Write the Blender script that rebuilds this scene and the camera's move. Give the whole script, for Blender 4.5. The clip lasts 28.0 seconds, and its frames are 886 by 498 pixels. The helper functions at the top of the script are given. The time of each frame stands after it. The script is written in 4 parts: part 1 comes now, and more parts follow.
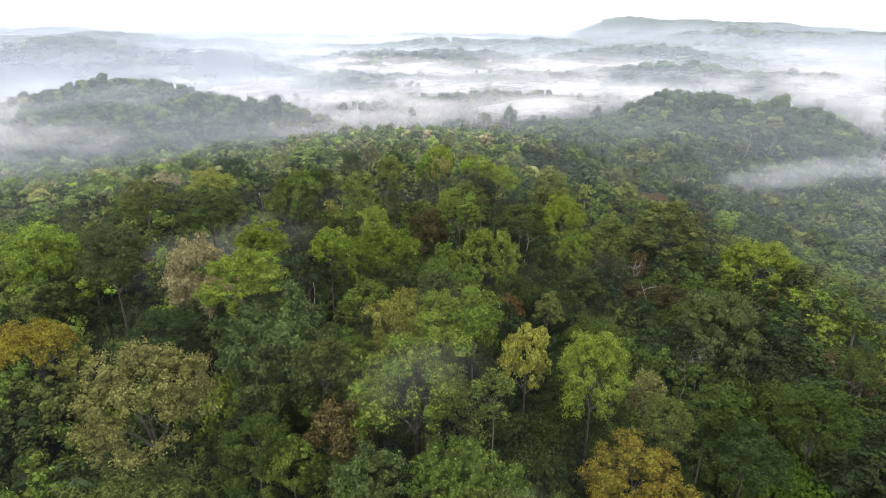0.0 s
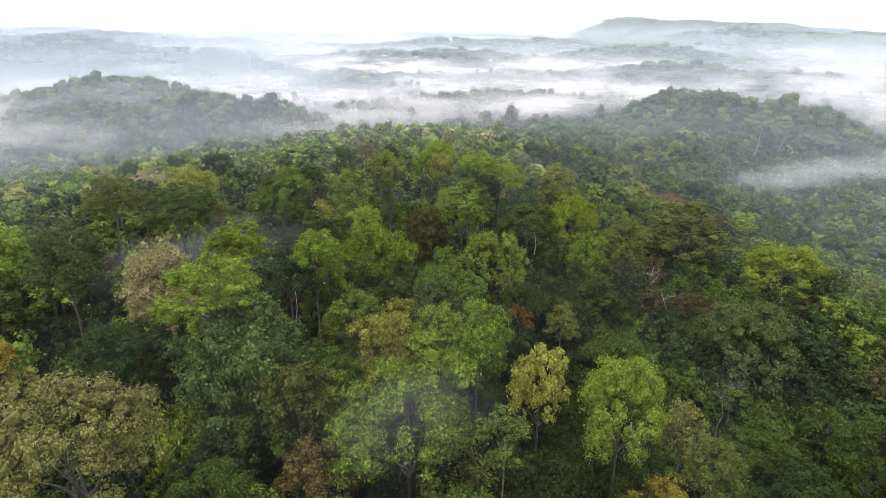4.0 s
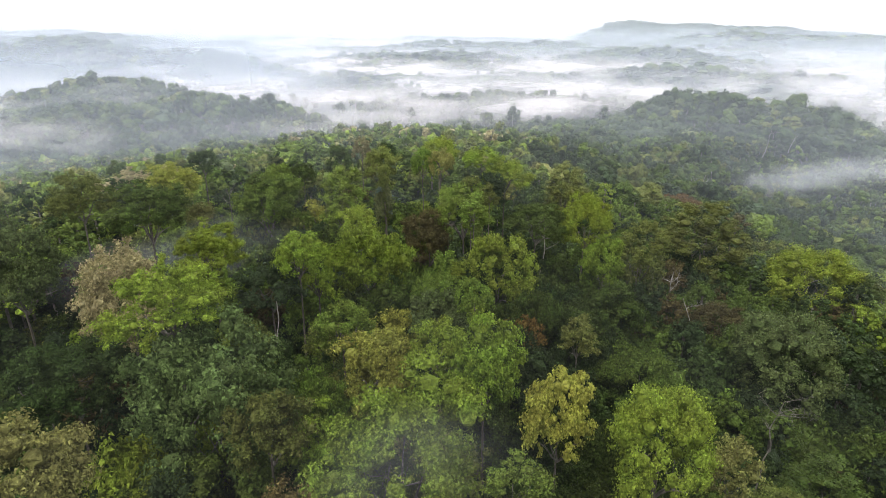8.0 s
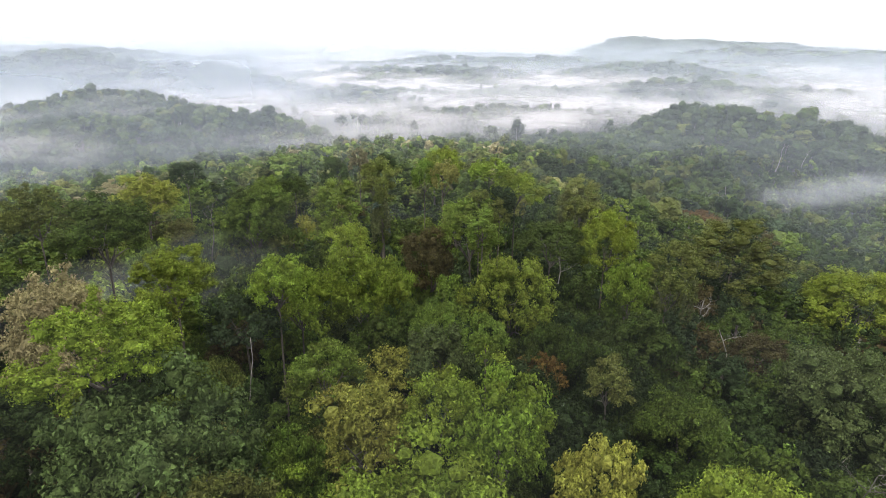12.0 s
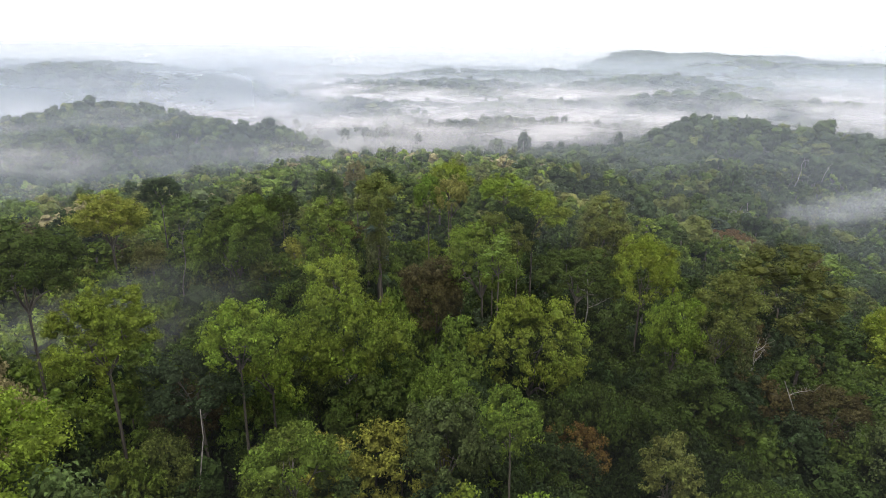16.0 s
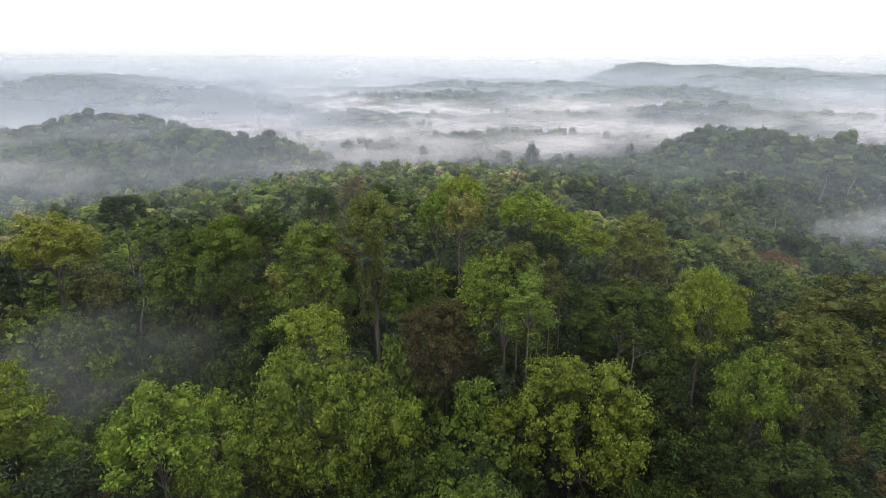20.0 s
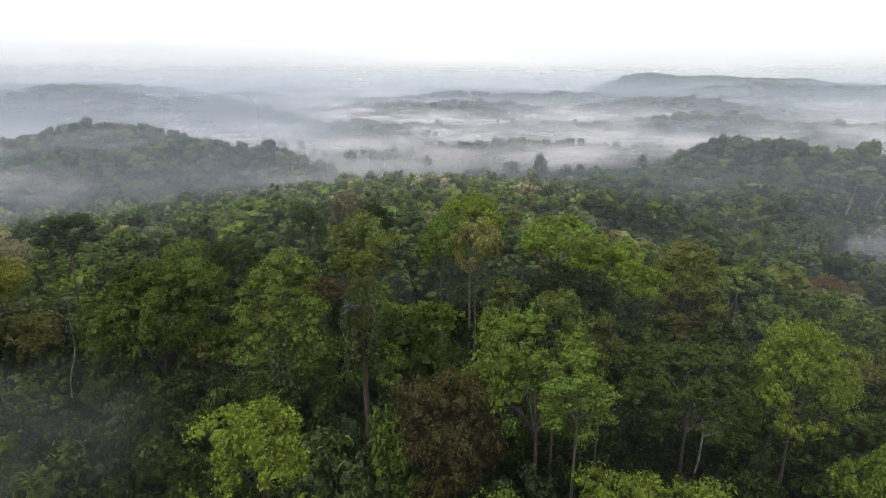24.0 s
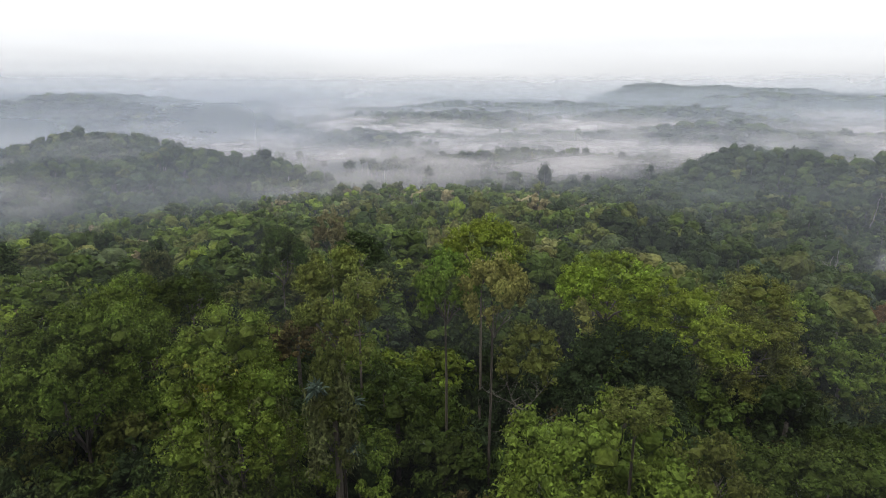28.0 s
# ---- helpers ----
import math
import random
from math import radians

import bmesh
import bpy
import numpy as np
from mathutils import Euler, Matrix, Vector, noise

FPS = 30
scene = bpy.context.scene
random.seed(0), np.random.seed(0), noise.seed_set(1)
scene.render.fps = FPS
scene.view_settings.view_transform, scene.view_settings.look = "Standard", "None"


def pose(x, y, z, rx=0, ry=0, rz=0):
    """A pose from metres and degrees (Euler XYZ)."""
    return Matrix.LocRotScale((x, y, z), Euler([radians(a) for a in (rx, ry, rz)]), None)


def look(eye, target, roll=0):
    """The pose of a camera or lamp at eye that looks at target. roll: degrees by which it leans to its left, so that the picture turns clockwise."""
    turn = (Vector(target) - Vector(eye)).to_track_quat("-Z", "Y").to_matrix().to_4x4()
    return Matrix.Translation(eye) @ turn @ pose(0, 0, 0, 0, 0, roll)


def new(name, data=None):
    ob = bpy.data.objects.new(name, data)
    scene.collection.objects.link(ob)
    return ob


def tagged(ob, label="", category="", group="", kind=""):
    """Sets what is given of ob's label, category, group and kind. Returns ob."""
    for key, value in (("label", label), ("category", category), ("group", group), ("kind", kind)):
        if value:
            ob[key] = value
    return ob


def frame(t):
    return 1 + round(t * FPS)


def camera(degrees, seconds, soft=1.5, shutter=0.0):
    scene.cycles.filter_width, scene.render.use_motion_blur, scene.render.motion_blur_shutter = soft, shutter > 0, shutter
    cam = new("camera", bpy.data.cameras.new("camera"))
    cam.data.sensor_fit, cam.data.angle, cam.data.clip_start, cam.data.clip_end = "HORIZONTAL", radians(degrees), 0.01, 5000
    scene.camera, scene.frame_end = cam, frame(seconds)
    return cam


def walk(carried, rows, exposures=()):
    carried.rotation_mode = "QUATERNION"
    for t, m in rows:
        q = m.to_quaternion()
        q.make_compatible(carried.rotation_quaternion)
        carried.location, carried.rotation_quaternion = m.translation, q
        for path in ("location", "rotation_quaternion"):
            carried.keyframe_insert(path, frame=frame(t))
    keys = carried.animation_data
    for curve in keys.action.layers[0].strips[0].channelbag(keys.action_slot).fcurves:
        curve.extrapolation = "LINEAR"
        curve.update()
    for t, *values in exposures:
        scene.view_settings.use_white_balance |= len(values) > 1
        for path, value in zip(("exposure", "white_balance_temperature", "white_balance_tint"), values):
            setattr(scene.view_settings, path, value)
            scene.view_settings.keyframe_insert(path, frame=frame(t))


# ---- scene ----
cam = camera(73.7, 28.0, soft=0.6)
PATH = [
    (0, (-0.345, 2.389, 98.32), (-0.337, 4.258, 97.609), -0.0),
    (1.5, (-0.296, 7.587, 96.768), (-0.288, 9.457, 96.058), 0.1),
    (3, (-0.169, 12.413, 95.251), (-0.161, 14.283, 94.541), 0.1),
    (5.5, (-0.199, 19.251, 92.812), (-0.191, 21.122, 92.105), 0.1),
    (7, (-0.128, 23.508, 91.1), (-0.122, 25.38, 90.396), 0.2),
    (8, (-0.17, 26.33, 90.286), (-0.164, 28.204, 89.588), 0.1),
    (9.5, (-0.178, 30.747, 88.993), (-0.174, 32.628, 88.312), 0.2),
    (11, (-0.325, 35.835, 87.816), (-0.324, 37.722, 87.152), 0.2),
    (12.5, (-0.477, 41.779, 86.721), (-0.48, 43.671, 86.073), 0.2),
    (14.5, (-0.822, 50.527, 85.353), (-0.831, 52.426, 84.726), 0.2),
    (15.5, (-0.875, 54.95, 84.683), (-0.888, 56.852, 84.065), 0.2),
    (17, (-1.219, 61.956, 83.696), (-1.239, 63.864, 83.095), 0.1),
    (18.5, (-1.619, 68.931, 82.729), (-1.644, 70.843, 82.141), 0.0),
    (20, (-1.951, 76.273, 81.707), (-1.983, 78.189, 81.133), 0.0),
    (21.5, (-2.197, 83.449, 80.918), (-2.234, 85.368, 80.356), 0.0),
    (23.5, (-2.586, 93.074, 79.811), (-2.632, 94.997, 79.266), 0.1),
    (25, (-2.853, 100.721, 78.891), (-2.904, 102.648, 78.359), -0.1),
    (26.5, (-3.144, 107.831, 78.061), (-3.194, 109.761, 77.541), -0.0),
    (28, (-3.557, 114.584, 77.695), (-3.609, 116.517, 77.185), 0.0),
]
walk(cam, [(t, look(eye, target, roll)) for t, eye, target, roll in PATH],
     [(0, 0.12), (6, 0.12), (11, 0.03), (15, -0.18), (20, -0.46), (24, -0.7), (28, -0.84)])

# ---- overcast morning sky and a weak, wide sun ----
SUN_ELEV, SUN_TURN = 66.0, 215.0
world = bpy.data.worlds.new("overcast_sky")
scene.world = world
world.use_nodes = True
wn, wl = world.node_tree.nodes, world.node_tree.links
wn.clear()
w_out = wn.new("ShaderNodeOutputWorld")
w_sky = wn.new("ShaderNodeTexSky")
w_sky.sky_type, w_sky.sun_disc = "NISHITA", False
w_sky.sun_elevation, w_sky.sun_rotation = radians(SUN_ELEV), radians(SUN_TURN)
w_sky.air_density, w_sky.dust_density = 1.0, 4.0
w_skybg = wn.new("ShaderNodeBackground")
w_skybg.inputs[1].default_value = 0.05
wl.new(w_sky.outputs[0], w_skybg.inputs[0])
# cloud deck: an overcast sky is about three times brighter overhead than at the horizon
w_co = wn.new("ShaderNodeTexCoord")
w_sep = wn.new("ShaderNodeSeparateXYZ")
wl.new(w_co.outputs["Generated"], w_sep.inputs[0])
w_low = wn.new("ShaderNodeMapRange")
w_low.inputs[1].default_value, w_low.inputs[2].default_value = 0.0, 0.15
w_low.inputs[3].default_value, w_low.inputs[4].default_value = 1.42, 2.1
wl.new(w_sep.outputs[2], w_low.inputs[0])
w_high = wn.new("ShaderNodeMapRange")
w_high.inputs[1].default_value, w_high.inputs[2].default_value = 0.18, 1.0
w_high.inputs[3].default_value, w_high.inputs[4].default_value = 0.0, 0.6
wl.new(w_sep.outputs[2], w_high.inputs[0])
w_ramp = wn.new("ShaderNodeMath")
w_ramp.operation = "ADD"
wl.new(w_low.outputs[0], w_ramp.inputs[0])
wl.new(w_high.outputs[0], w_ramp.inputs[1])
w_map = wn.new("ShaderNodeMapping")
w_map.inputs["Scale"].default_value = (2.0, 2.0, 22.0)
wl.new(w_co.outputs["Generated"], w_map.inputs[0])
w_noise = wn.new("ShaderNodeTexNoise")
w_noise.inputs["Scale"].default_value, w_noise.inputs["Detail"].default_value = 1.6, 5.0
wl.new(w_map.outputs[0], w_noise.inputs["Vector"])
w_cl = wn.new("ShaderNodeMapRange")
w_cl.inputs[1].default_value, w_cl.inputs[2].default_value = 0.3, 0.75
w_cl.inputs[3].default_value, w_cl.inputs[4].default_value = 0.94, 1.05
wl.new(w_noise.outputs["Fac"], w_cl.inputs[0])
w_mul = wn.new("ShaderNodeMath")
w_mul.operation = "MULTIPLY"
wl.new(w_ramp.outputs[0], w_mul.inputs[0])
wl.new(w_cl.outputs[0], w_mul.inputs[1])
w_cloud = wn.new("ShaderNodeBackground")
w_cloud.inputs[0].default_value = (0.965, 0.975, 1.0, 1)
wl.new(w_mul.outputs[0], w_cloud.inputs[1])
w_add = wn.new("ShaderNodeAddShader")
wl.new(w_skybg.outputs[0], w_add.inputs[0])
wl.new(w_cloud.outputs[0], w_add.inputs[1])
wl.new(w_add.outputs[0], w_out.inputs[0])

sun_data = bpy.data.lights.new("sun", "SUN")
sun_data.energy, sun_data.angle, sun_data.color = 1.9, radians(14), (1.0, 0.95, 0.86)
sun = new("sun", sun_data)
s_e, s_t = radians(SUN_ELEV), radians(SUN_TURN)
sun.matrix_world = look((0, 0, 200), (-math.sin(s_t) * math.cos(s_e), -math.cos(s_t) * math.cos(s_e), 200 - math.sin(s_e)))
scene.cycles.transparent_max_bounces = 56


# ---- materials ----
def nodes_of(name):
    mat = bpy.data.materials.new(name)
    mat.use_nodes = True
    nt = mat.node_tree
    nt.nodes.clear()
    out = nt.nodes.new("ShaderNodeOutputMaterial")
    return mat, nt.nodes, nt.links, out


def noise_node(n, l, coord, scale, detail=3.0, rough=0.55):
    tex = n.new("ShaderNodeTexNoise")
    tex.inputs["Scale"].default_value, tex.inputs["Detail"].default_value = scale, detail
    tex.inputs["Roughness"].default_value = rough
    l.new(coord, tex.inputs["Vector"])
    return tex.outputs["Fac"]


def ranged(n, l, value, a, b, c, d):
    m = n.new("ShaderNodeMapRange")
    for k, v in enumerate((a, b, c, d)):
        m.inputs[k + 1].default_value = v
    l.new(value, m.inputs[0])
    return m.outputs[0]


def leaf_material(name, per_object, cell, least=0.6, most=1.42):
    """Leaves: the tree's own green, varied clump by clump and leaf by leaf, half translucent."""
    mat, n, l, out = nodes_of(name)
    co = n.new("ShaderNodeTexCoord")
    geo = n.new("ShaderNodeNewGeometry")
    if per_object:
        info = n.new("ShaderNodeObjectInfo")
        tint = info.outputs["Color"]
    else:
        att = n.new("ShaderNodeAttribute")
        att.attribute_name = "tint"
        tint = att.outputs["Color"]
    clump = noise_node(n, l, geo.outputs["Position"], 0.35, 3.0)
    fine = noise_node(n, l, geo.outputs["Position"], 3.1, 2.0)
    isle = ranged(n, l, geo.outputs["Random Per Island"], 0, 1, least, most)
    v1 = ranged(n, l, clump, 0.3, 0.7, 0.75, 1.25)
    v2 = ranged(n, l, fine, 0.3, 0.7, 0.85, 1.15)
    m1 = n.new("ShaderNodeMath")
    m1.operation = "MULTIPLY"
    l.new(isle, m1.inputs[0])
    l.new(v1, m1.inputs[1])
    m2 = n.new("ShaderNodeMath")
    m2.operation = "MULTIPLY"
    l.new(m1.outputs[0], m2.inputs[0])
    l.new(v2, m2.inputs[1])
    spray = n.new("ShaderNodeTexVoronoi")
    spray.inputs["Scale"].default_value, spray.inputs["Randomness"].default_value = cell, 1.0
    l.new(geo.outputs["Position"], spray.inputs["Vector"])
    pick = n.new("ShaderNodeSeparateColor")
    l.new(spray.outputs["Color"], pick.inputs[0])
    m3 = n.new("ShaderNodeMath")
    m3.operation = "MULTIPLY"
    l.new(m2.outputs[0], m3.inputs[0])
    l.new(ranged(n, l, pick.outputs[0], 0, 1, 0.74, 1.28), m3.inputs[1])
    bump = n.new("ShaderNodeBump")
    bump.inputs["Strength"].default_value, bump.inputs["Distance"].default_value = 0.9, 0.5 / cell
    bump.invert = True
    l.new(spray.outputs["Distance"], bump.inputs["Height"])
    hsv = n.new("ShaderNodeHueSaturation")
    hue = ranged(n, l, clump, 0.25, 0.75, 0.485, 0.512)
    l.new(hue, hsv.inputs["Hue"])
    l.new(m3.outputs[0], hsv.inputs["Value"])
    l.new(tint, hsv.inputs["Color"])
    bsdf = n.new("ShaderNodeBsdfPrincipled")
    bsdf.inputs["Roughness"].default_value = 0.7
    bsdf.inputs["Specular IOR Level"].default_value = 0.12
    l.new(hsv.outputs[0], bsdf.inputs["Base Color"])
    l.new(bump.outputs[0], bsdf.inputs["Normal"])
    tr = n.new("ShaderNodeBsdfTranslucent")
    l.new(hsv.outputs[0], tr.inputs["Color"])
    mix = n.new("ShaderNodeMixShader")
    mix.inputs[0].default_value = 0.22
    l.new(bsdf.outputs[0], mix.inputs[1])
    l.new(tr.outputs[0], mix.inputs[2])
    l.new(mix.outputs[0], out.inputs[0])
    return mat


def bark_material(name, dark, light, scale):
    mat, n, l, out = nodes_of(name)
    co = n.new("ShaderNodeTexCoord")
    mp = n.new("ShaderNodeMapping")
    mp.inputs["Scale"].default_value = (1, 1, 0.15)
    l.new(co.outputs["Object"], mp.inputs[0])
    f = noise_node(n, l, mp.outputs[0], scale, 5.0, 0.65)
    patch = noise_node(n, l, co.outputs["Object"], scale * 0.3, 2.0)
    ramp = n.new("ShaderNodeMix")
    ramp.data_type = "RGBA"
    ramp.inputs[6].default_value, ramp.inputs[7].default_value = (*dark, 1), (*light, 1)
    add = n.new("ShaderNodeMath")
    add.operation = "ADD"
    l.new(ranged(n, l, f, 0.35, 0.65, -0.2, 0.7), add.inputs[0])
    l.new(ranged(n, l, patch, 0.35, 0.65, -0.2, 0.5), add.inputs[1])
    add.use_clamp = True
    l.new(add.outputs[0], ramp.inputs[0])
    bsdf = n.new("ShaderNodeBsdfPrincipled")
    bsdf.inputs["Roughness"].default_value = 0.9
    l.new(ramp.outputs[2], bsdf.inputs["Base Color"])
    bump = n.new("ShaderNodeBump")
    bump.inputs["Strength"].default_value, bump.inputs["Distance"].default_value = 0.6, 0.05
    l.new(f, bump.inputs["Height"])
    l.new(bump.outputs[0], bsdf.inputs["Normal"])
    l.new(bsdf.outputs[0], out.inputs[0])
    return mat


def ground_material():
    mat, n, l, out = nodes_of("forest_floor")
    geo = n.new("ShaderNodeNewGeometry")
    big = noise_node(n, l, geo.outputs["Position"], 0.03, 4.0)
    mid = noise_node(n, l, geo.outputs["Position"], 0.3, 5.0, 0.7)
    mix = n.new("ShaderNodeMix")
    mix.data_type = "RGBA"
    mix.inputs[6].default_value, mix.inputs[7].default_value = (0.035, 0.034, 0.016, 1), (0.028, 0.05, 0.014, 1)
    l.new(ranged(n, l, mid, 0.35, 0.65, 0, 1), mix.inputs[0])
    hsv = n.new("ShaderNodeHueSaturation")
    l.new(mix.outputs[2], hsv.inputs["Color"])
    # far canopy painted on: crown tops lighter, the shade between them darker
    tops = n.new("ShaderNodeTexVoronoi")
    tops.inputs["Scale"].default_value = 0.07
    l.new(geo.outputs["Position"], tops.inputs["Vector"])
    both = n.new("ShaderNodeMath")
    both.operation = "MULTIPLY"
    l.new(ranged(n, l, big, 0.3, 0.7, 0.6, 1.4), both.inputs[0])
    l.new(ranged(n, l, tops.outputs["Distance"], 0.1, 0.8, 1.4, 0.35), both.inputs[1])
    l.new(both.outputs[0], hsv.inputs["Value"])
    bsdf = n.new("ShaderNodeBsdfPrincipled")
    bsdf.inputs["Roughness"].default_value = 0.95
    l.new(hsv.outputs[0], bsdf.inputs["Base Color"])
    bump = n.new("ShaderNodeBump")
    bump.inputs["Strength"].default_value, bump.inputs["Distance"].default_value = 1.0, 2.0
    l.new(mid, bump.inputs["Height"])
    l.new(bump.outputs[0], bsdf.inputs["Normal"])
    l.new(bsdf.outputs[0], out.inputs[0])
    return mat


def mist_material(name, colour, stretch, scale, low, high):
    """Thin water-drop mist: mostly clear, scattering white, thicker in drifting streaks. 'density' is each sheet's own thickness."""
    mat, n, l, out = nodes_of(name)
    geo = n.new("ShaderNodeNewGeometry")
    mp = n.new("ShaderNodeMapping")
    mp.inputs["Scale"].default_value = stretch
    mp.inputs["Rotation"].default_value = (0, 0, radians(14))
    l.new(geo.outputs["Position"], mp.inputs[0])
    streak = noise_node(n, l, mp.outputs[0], scale, 6.0, 0.58)
    att = n.new("ShaderNodeAttribute")
    att.attribute_name = "mist_amount"
    amount = n.new("ShaderNodeMath")
    amount.operation, amount.use_clamp = "MULTIPLY", True
    l.new(ranged(n, l, streak, low, high, 0, 1), amount.inputs[0])
    l.new(att.outputs["Fac"], amount.inputs[1])
    dif = n.new("ShaderNodeBsdfDiffuse")
    dif.inputs[0].default_value = (*colour, 1)
    tra = n.new("ShaderNodeBsdfTranslucent")
    tra.inputs[0].default_value = (*colour, 1)
    half = n.new("ShaderNodeMixShader")
    half.inputs[0].default_value = 0.5
    l.new(dif.outputs[0], half.inputs[1])
    l.new(tra.outputs[0], half.inputs[2])
    clear = n.new("ShaderNodeBsdfTransparent")
    mix = n.new("ShaderNodeMixShader")
    l.new(amount.outputs[0], mix.inputs[0])
    l.new(clear.outputs[0], mix.inputs[1])
    l.new(half.outputs[0], mix.inputs[2])
    l.new(mix.outputs[0], out.inputs[0])
    return mat


BARK_GREY = bark_material("bark_grey", (0.045, 0.038, 0.03), (0.14, 0.125, 0.105), 3.0)
LEAF = leaf_material("leaves_of_one_tree", True, 3.6)
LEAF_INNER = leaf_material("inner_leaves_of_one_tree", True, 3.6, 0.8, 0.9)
LEAF_FAR = leaf_material("leaves_of_the_far_forest", False, 1.3, 0.88, 1.12)
LEAF_MANY = leaf_material("leaves_of_the_forest", False, 2.4, 0.7, 1.3)
BARK = bark_material("bark_brown", (0.03, 0.025, 0.018), (0.12, 0.1, 0.075), 3.0)
BARK_PALE = bark_material("bark_pale", (0.1, 0.09, 0.075), (0.3, 0.275, 0.245), 3.0)
FLOOR = ground_material()
MIST = mist_material("valley_mist", (0.79, 0.75, 0.76), (0.6, 0.9, 3.0), 0.015, 0.39, 0.63)
WISP = mist_material("mist_wisp", (0.66, 0.68, 0.72), (1.0, 1.0, 1.6), 0.05, 0.33, 0.7)
HAZE = mist_material("morning_haze", (0.64, 0.695, 0.785), (1.0, 1.0, 3.0), 0.003, 0.0, 0.52)

# ---- the lie of the land ----
BUMPS = [  # x, y, half-widths along and across, turn of the long axis, height of the canopy there
    (242, 652, 34, 40, -38, 29),
    (285, 625, 50, 42, -38, 34),
    (340, 578, 38, 42, -38, 31),
    (158, 410, 62, 32, 48, 27),
    (250, 484, 50, 17, 10, 20),
    (95, 500, 80, 65, 0, 16),
    (160, 590, 70, 60, 20, 13),
    (-385, 735, 85, 60, 10, 41),
    (-165, 584, 48, 26, -6, 32),
    (-235, 612, 62, 34, -12, 30),
    (-285, 558, 75, 30, 4, 26),
    (-360, 600, 70, 45, 0, 24),
    (75, 850, 80, 30, 0, 14),
    (-120, 1150, 170, 50, 5, 16),
    (-700, 1190, 250, 95, -12, 76),
    (-400, 1080, 130, 55, -8, 54),
    (-60, 1650, 380, 70, 3, 36),
    (430, 1230, 180, 42, 4, 28),
    (560, 1700, 300, 80, 8, 42),
    (-1350, 2300, 480, 260, 6, 78),
    (200, 2400, 600, 170, 4, 50),
    (1340, 4500, 230, 260, 0, 128),
    (1760, 4480, 330, 260, 0, 98),
    (2150, 4300, 800, 300, 0, 88),
    (1300, 2700, 600, 180, -4, 62),
    (-300, 4300, 1500, 300, 3, 70),
    (-2600, 4000, 900, 350, 8, 100),
    (2300, 2900, 700, 240, 5, 80),
]


def swell(x, y, size, seed):
    """Gentle unevenness, as sums of turned waves."""
    x, y = np.asarray(x, float), np.asarray(y, float)
    out = 0 * x
    for k in range(5):
        a = seed * 1.7 + k * 2.399
        w = 2 * math.pi / (size * (1 + 0.37 * k))
        out = out + np.sin((x * math.cos(a) + y * math.sin(a)) * w + seed * 3.1 + k) / (1 + 0.4 * k)
    return out / 2.4


def canopy(x, y):
    """Mean height of the tree tops over a place."""
    x, y = np.asarray(x, float), np.asarray(y, float)
    crest = np.interp(y, [-4000, -400, 40, 100, 150, 200, 290, 400, 480, 580], [0, 30, 56, 58, 59, 57, 46, 35, 21, 1])
    mid = np.interp(y, [0, 150, 260, 400], [-14, -10, -4, 0])
    left = np.interp(y, [0, 120, 250, 400], [170, 170, 190, 170])
    right = np.interp(y, [0, 120, 250, 400], [94, 108, 116, 105])
    d = np.where(x < mid, (mid - x) / left, (x - mid) / right)
    h = crest * np.exp(-0.5 * (d ** 2) ** 1.15)
    for bx, by, sa, sb, turn, high in BUMPS:
        c, s = math.cos(radians(turn)), math.sin(radians(turn))
        u, v = ((x - bx) * c + (y - by) * s) / sa, ((y - by) * c - (x - bx) * s) / sb
        g = high * np.exp(-0.5 * (u * u + v * v))
        h = np.maximum(h, g) + 0.25 * np.minimum(h, g)
    r = np.hypot(x, y)
    far = np.interp(r, [1100, 2200], [0, 1])
    h = h + far * (11 * swell(x, y, 420, 6) + 9 * swell(x, y, 900, 8))
    return h + swell(x, y, 170, 1) * np.interp(r, [150, 500, 1500], [1.5, 5, 9]) - 4


def ramp(v, a, b):
    t = np.clip((v - a) / (b - a), 0, 1)
    return t * t * (3 - 2 * t)


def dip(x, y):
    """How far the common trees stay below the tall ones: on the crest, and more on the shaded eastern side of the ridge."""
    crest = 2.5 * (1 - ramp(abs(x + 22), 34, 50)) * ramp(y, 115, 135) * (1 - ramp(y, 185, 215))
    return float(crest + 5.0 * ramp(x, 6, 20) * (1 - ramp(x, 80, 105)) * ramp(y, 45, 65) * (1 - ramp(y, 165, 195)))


def ground(x, y):
    return canopy(x, y) - 25 + swell(x, y, 60, 2) * 1.0


# ---- mesh builders ----
def mesh_of(name, verts, faces, material=None, smooth=False):
    """A mesh from one array of corners and a list of face arrays (each n x 3 or n x 4)."""
    me = bpy.data.meshes.new(name)
    verts = np.asarray(verts, np.float32)
    faces = [np.asarray(f, np.int32) for f in faces if len(f)]
    loops = np.concatenate([f.ravel() for f in faces])
    sizes = np.concatenate([np.full(len(f), f.shape[1], np.int32) for f in faces])
    starts = np.concatenate([[0], np.cumsum(sizes)[:-1]]).astype(np.int32)
    me.vertices.add(len(verts))
    me.vertices.foreach_set("co", verts.ravel())
    me.loops.add(len(loops))
    me.loops.foreach_set("vertex_index", loops)
    me.polygons.add(len(sizes))
    me.polygons.foreach_set("loop_start", starts)
    me.polygons.foreach_set("use_smooth", np.full(len(sizes), smooth))
    if material:
        me.materials.append(material)
    me.update(calc_edges=True)
    return me


def unit(v):
    return v / np.maximum(np.linalg.norm(v, axis=-1, keepdims=True), 1e-9)


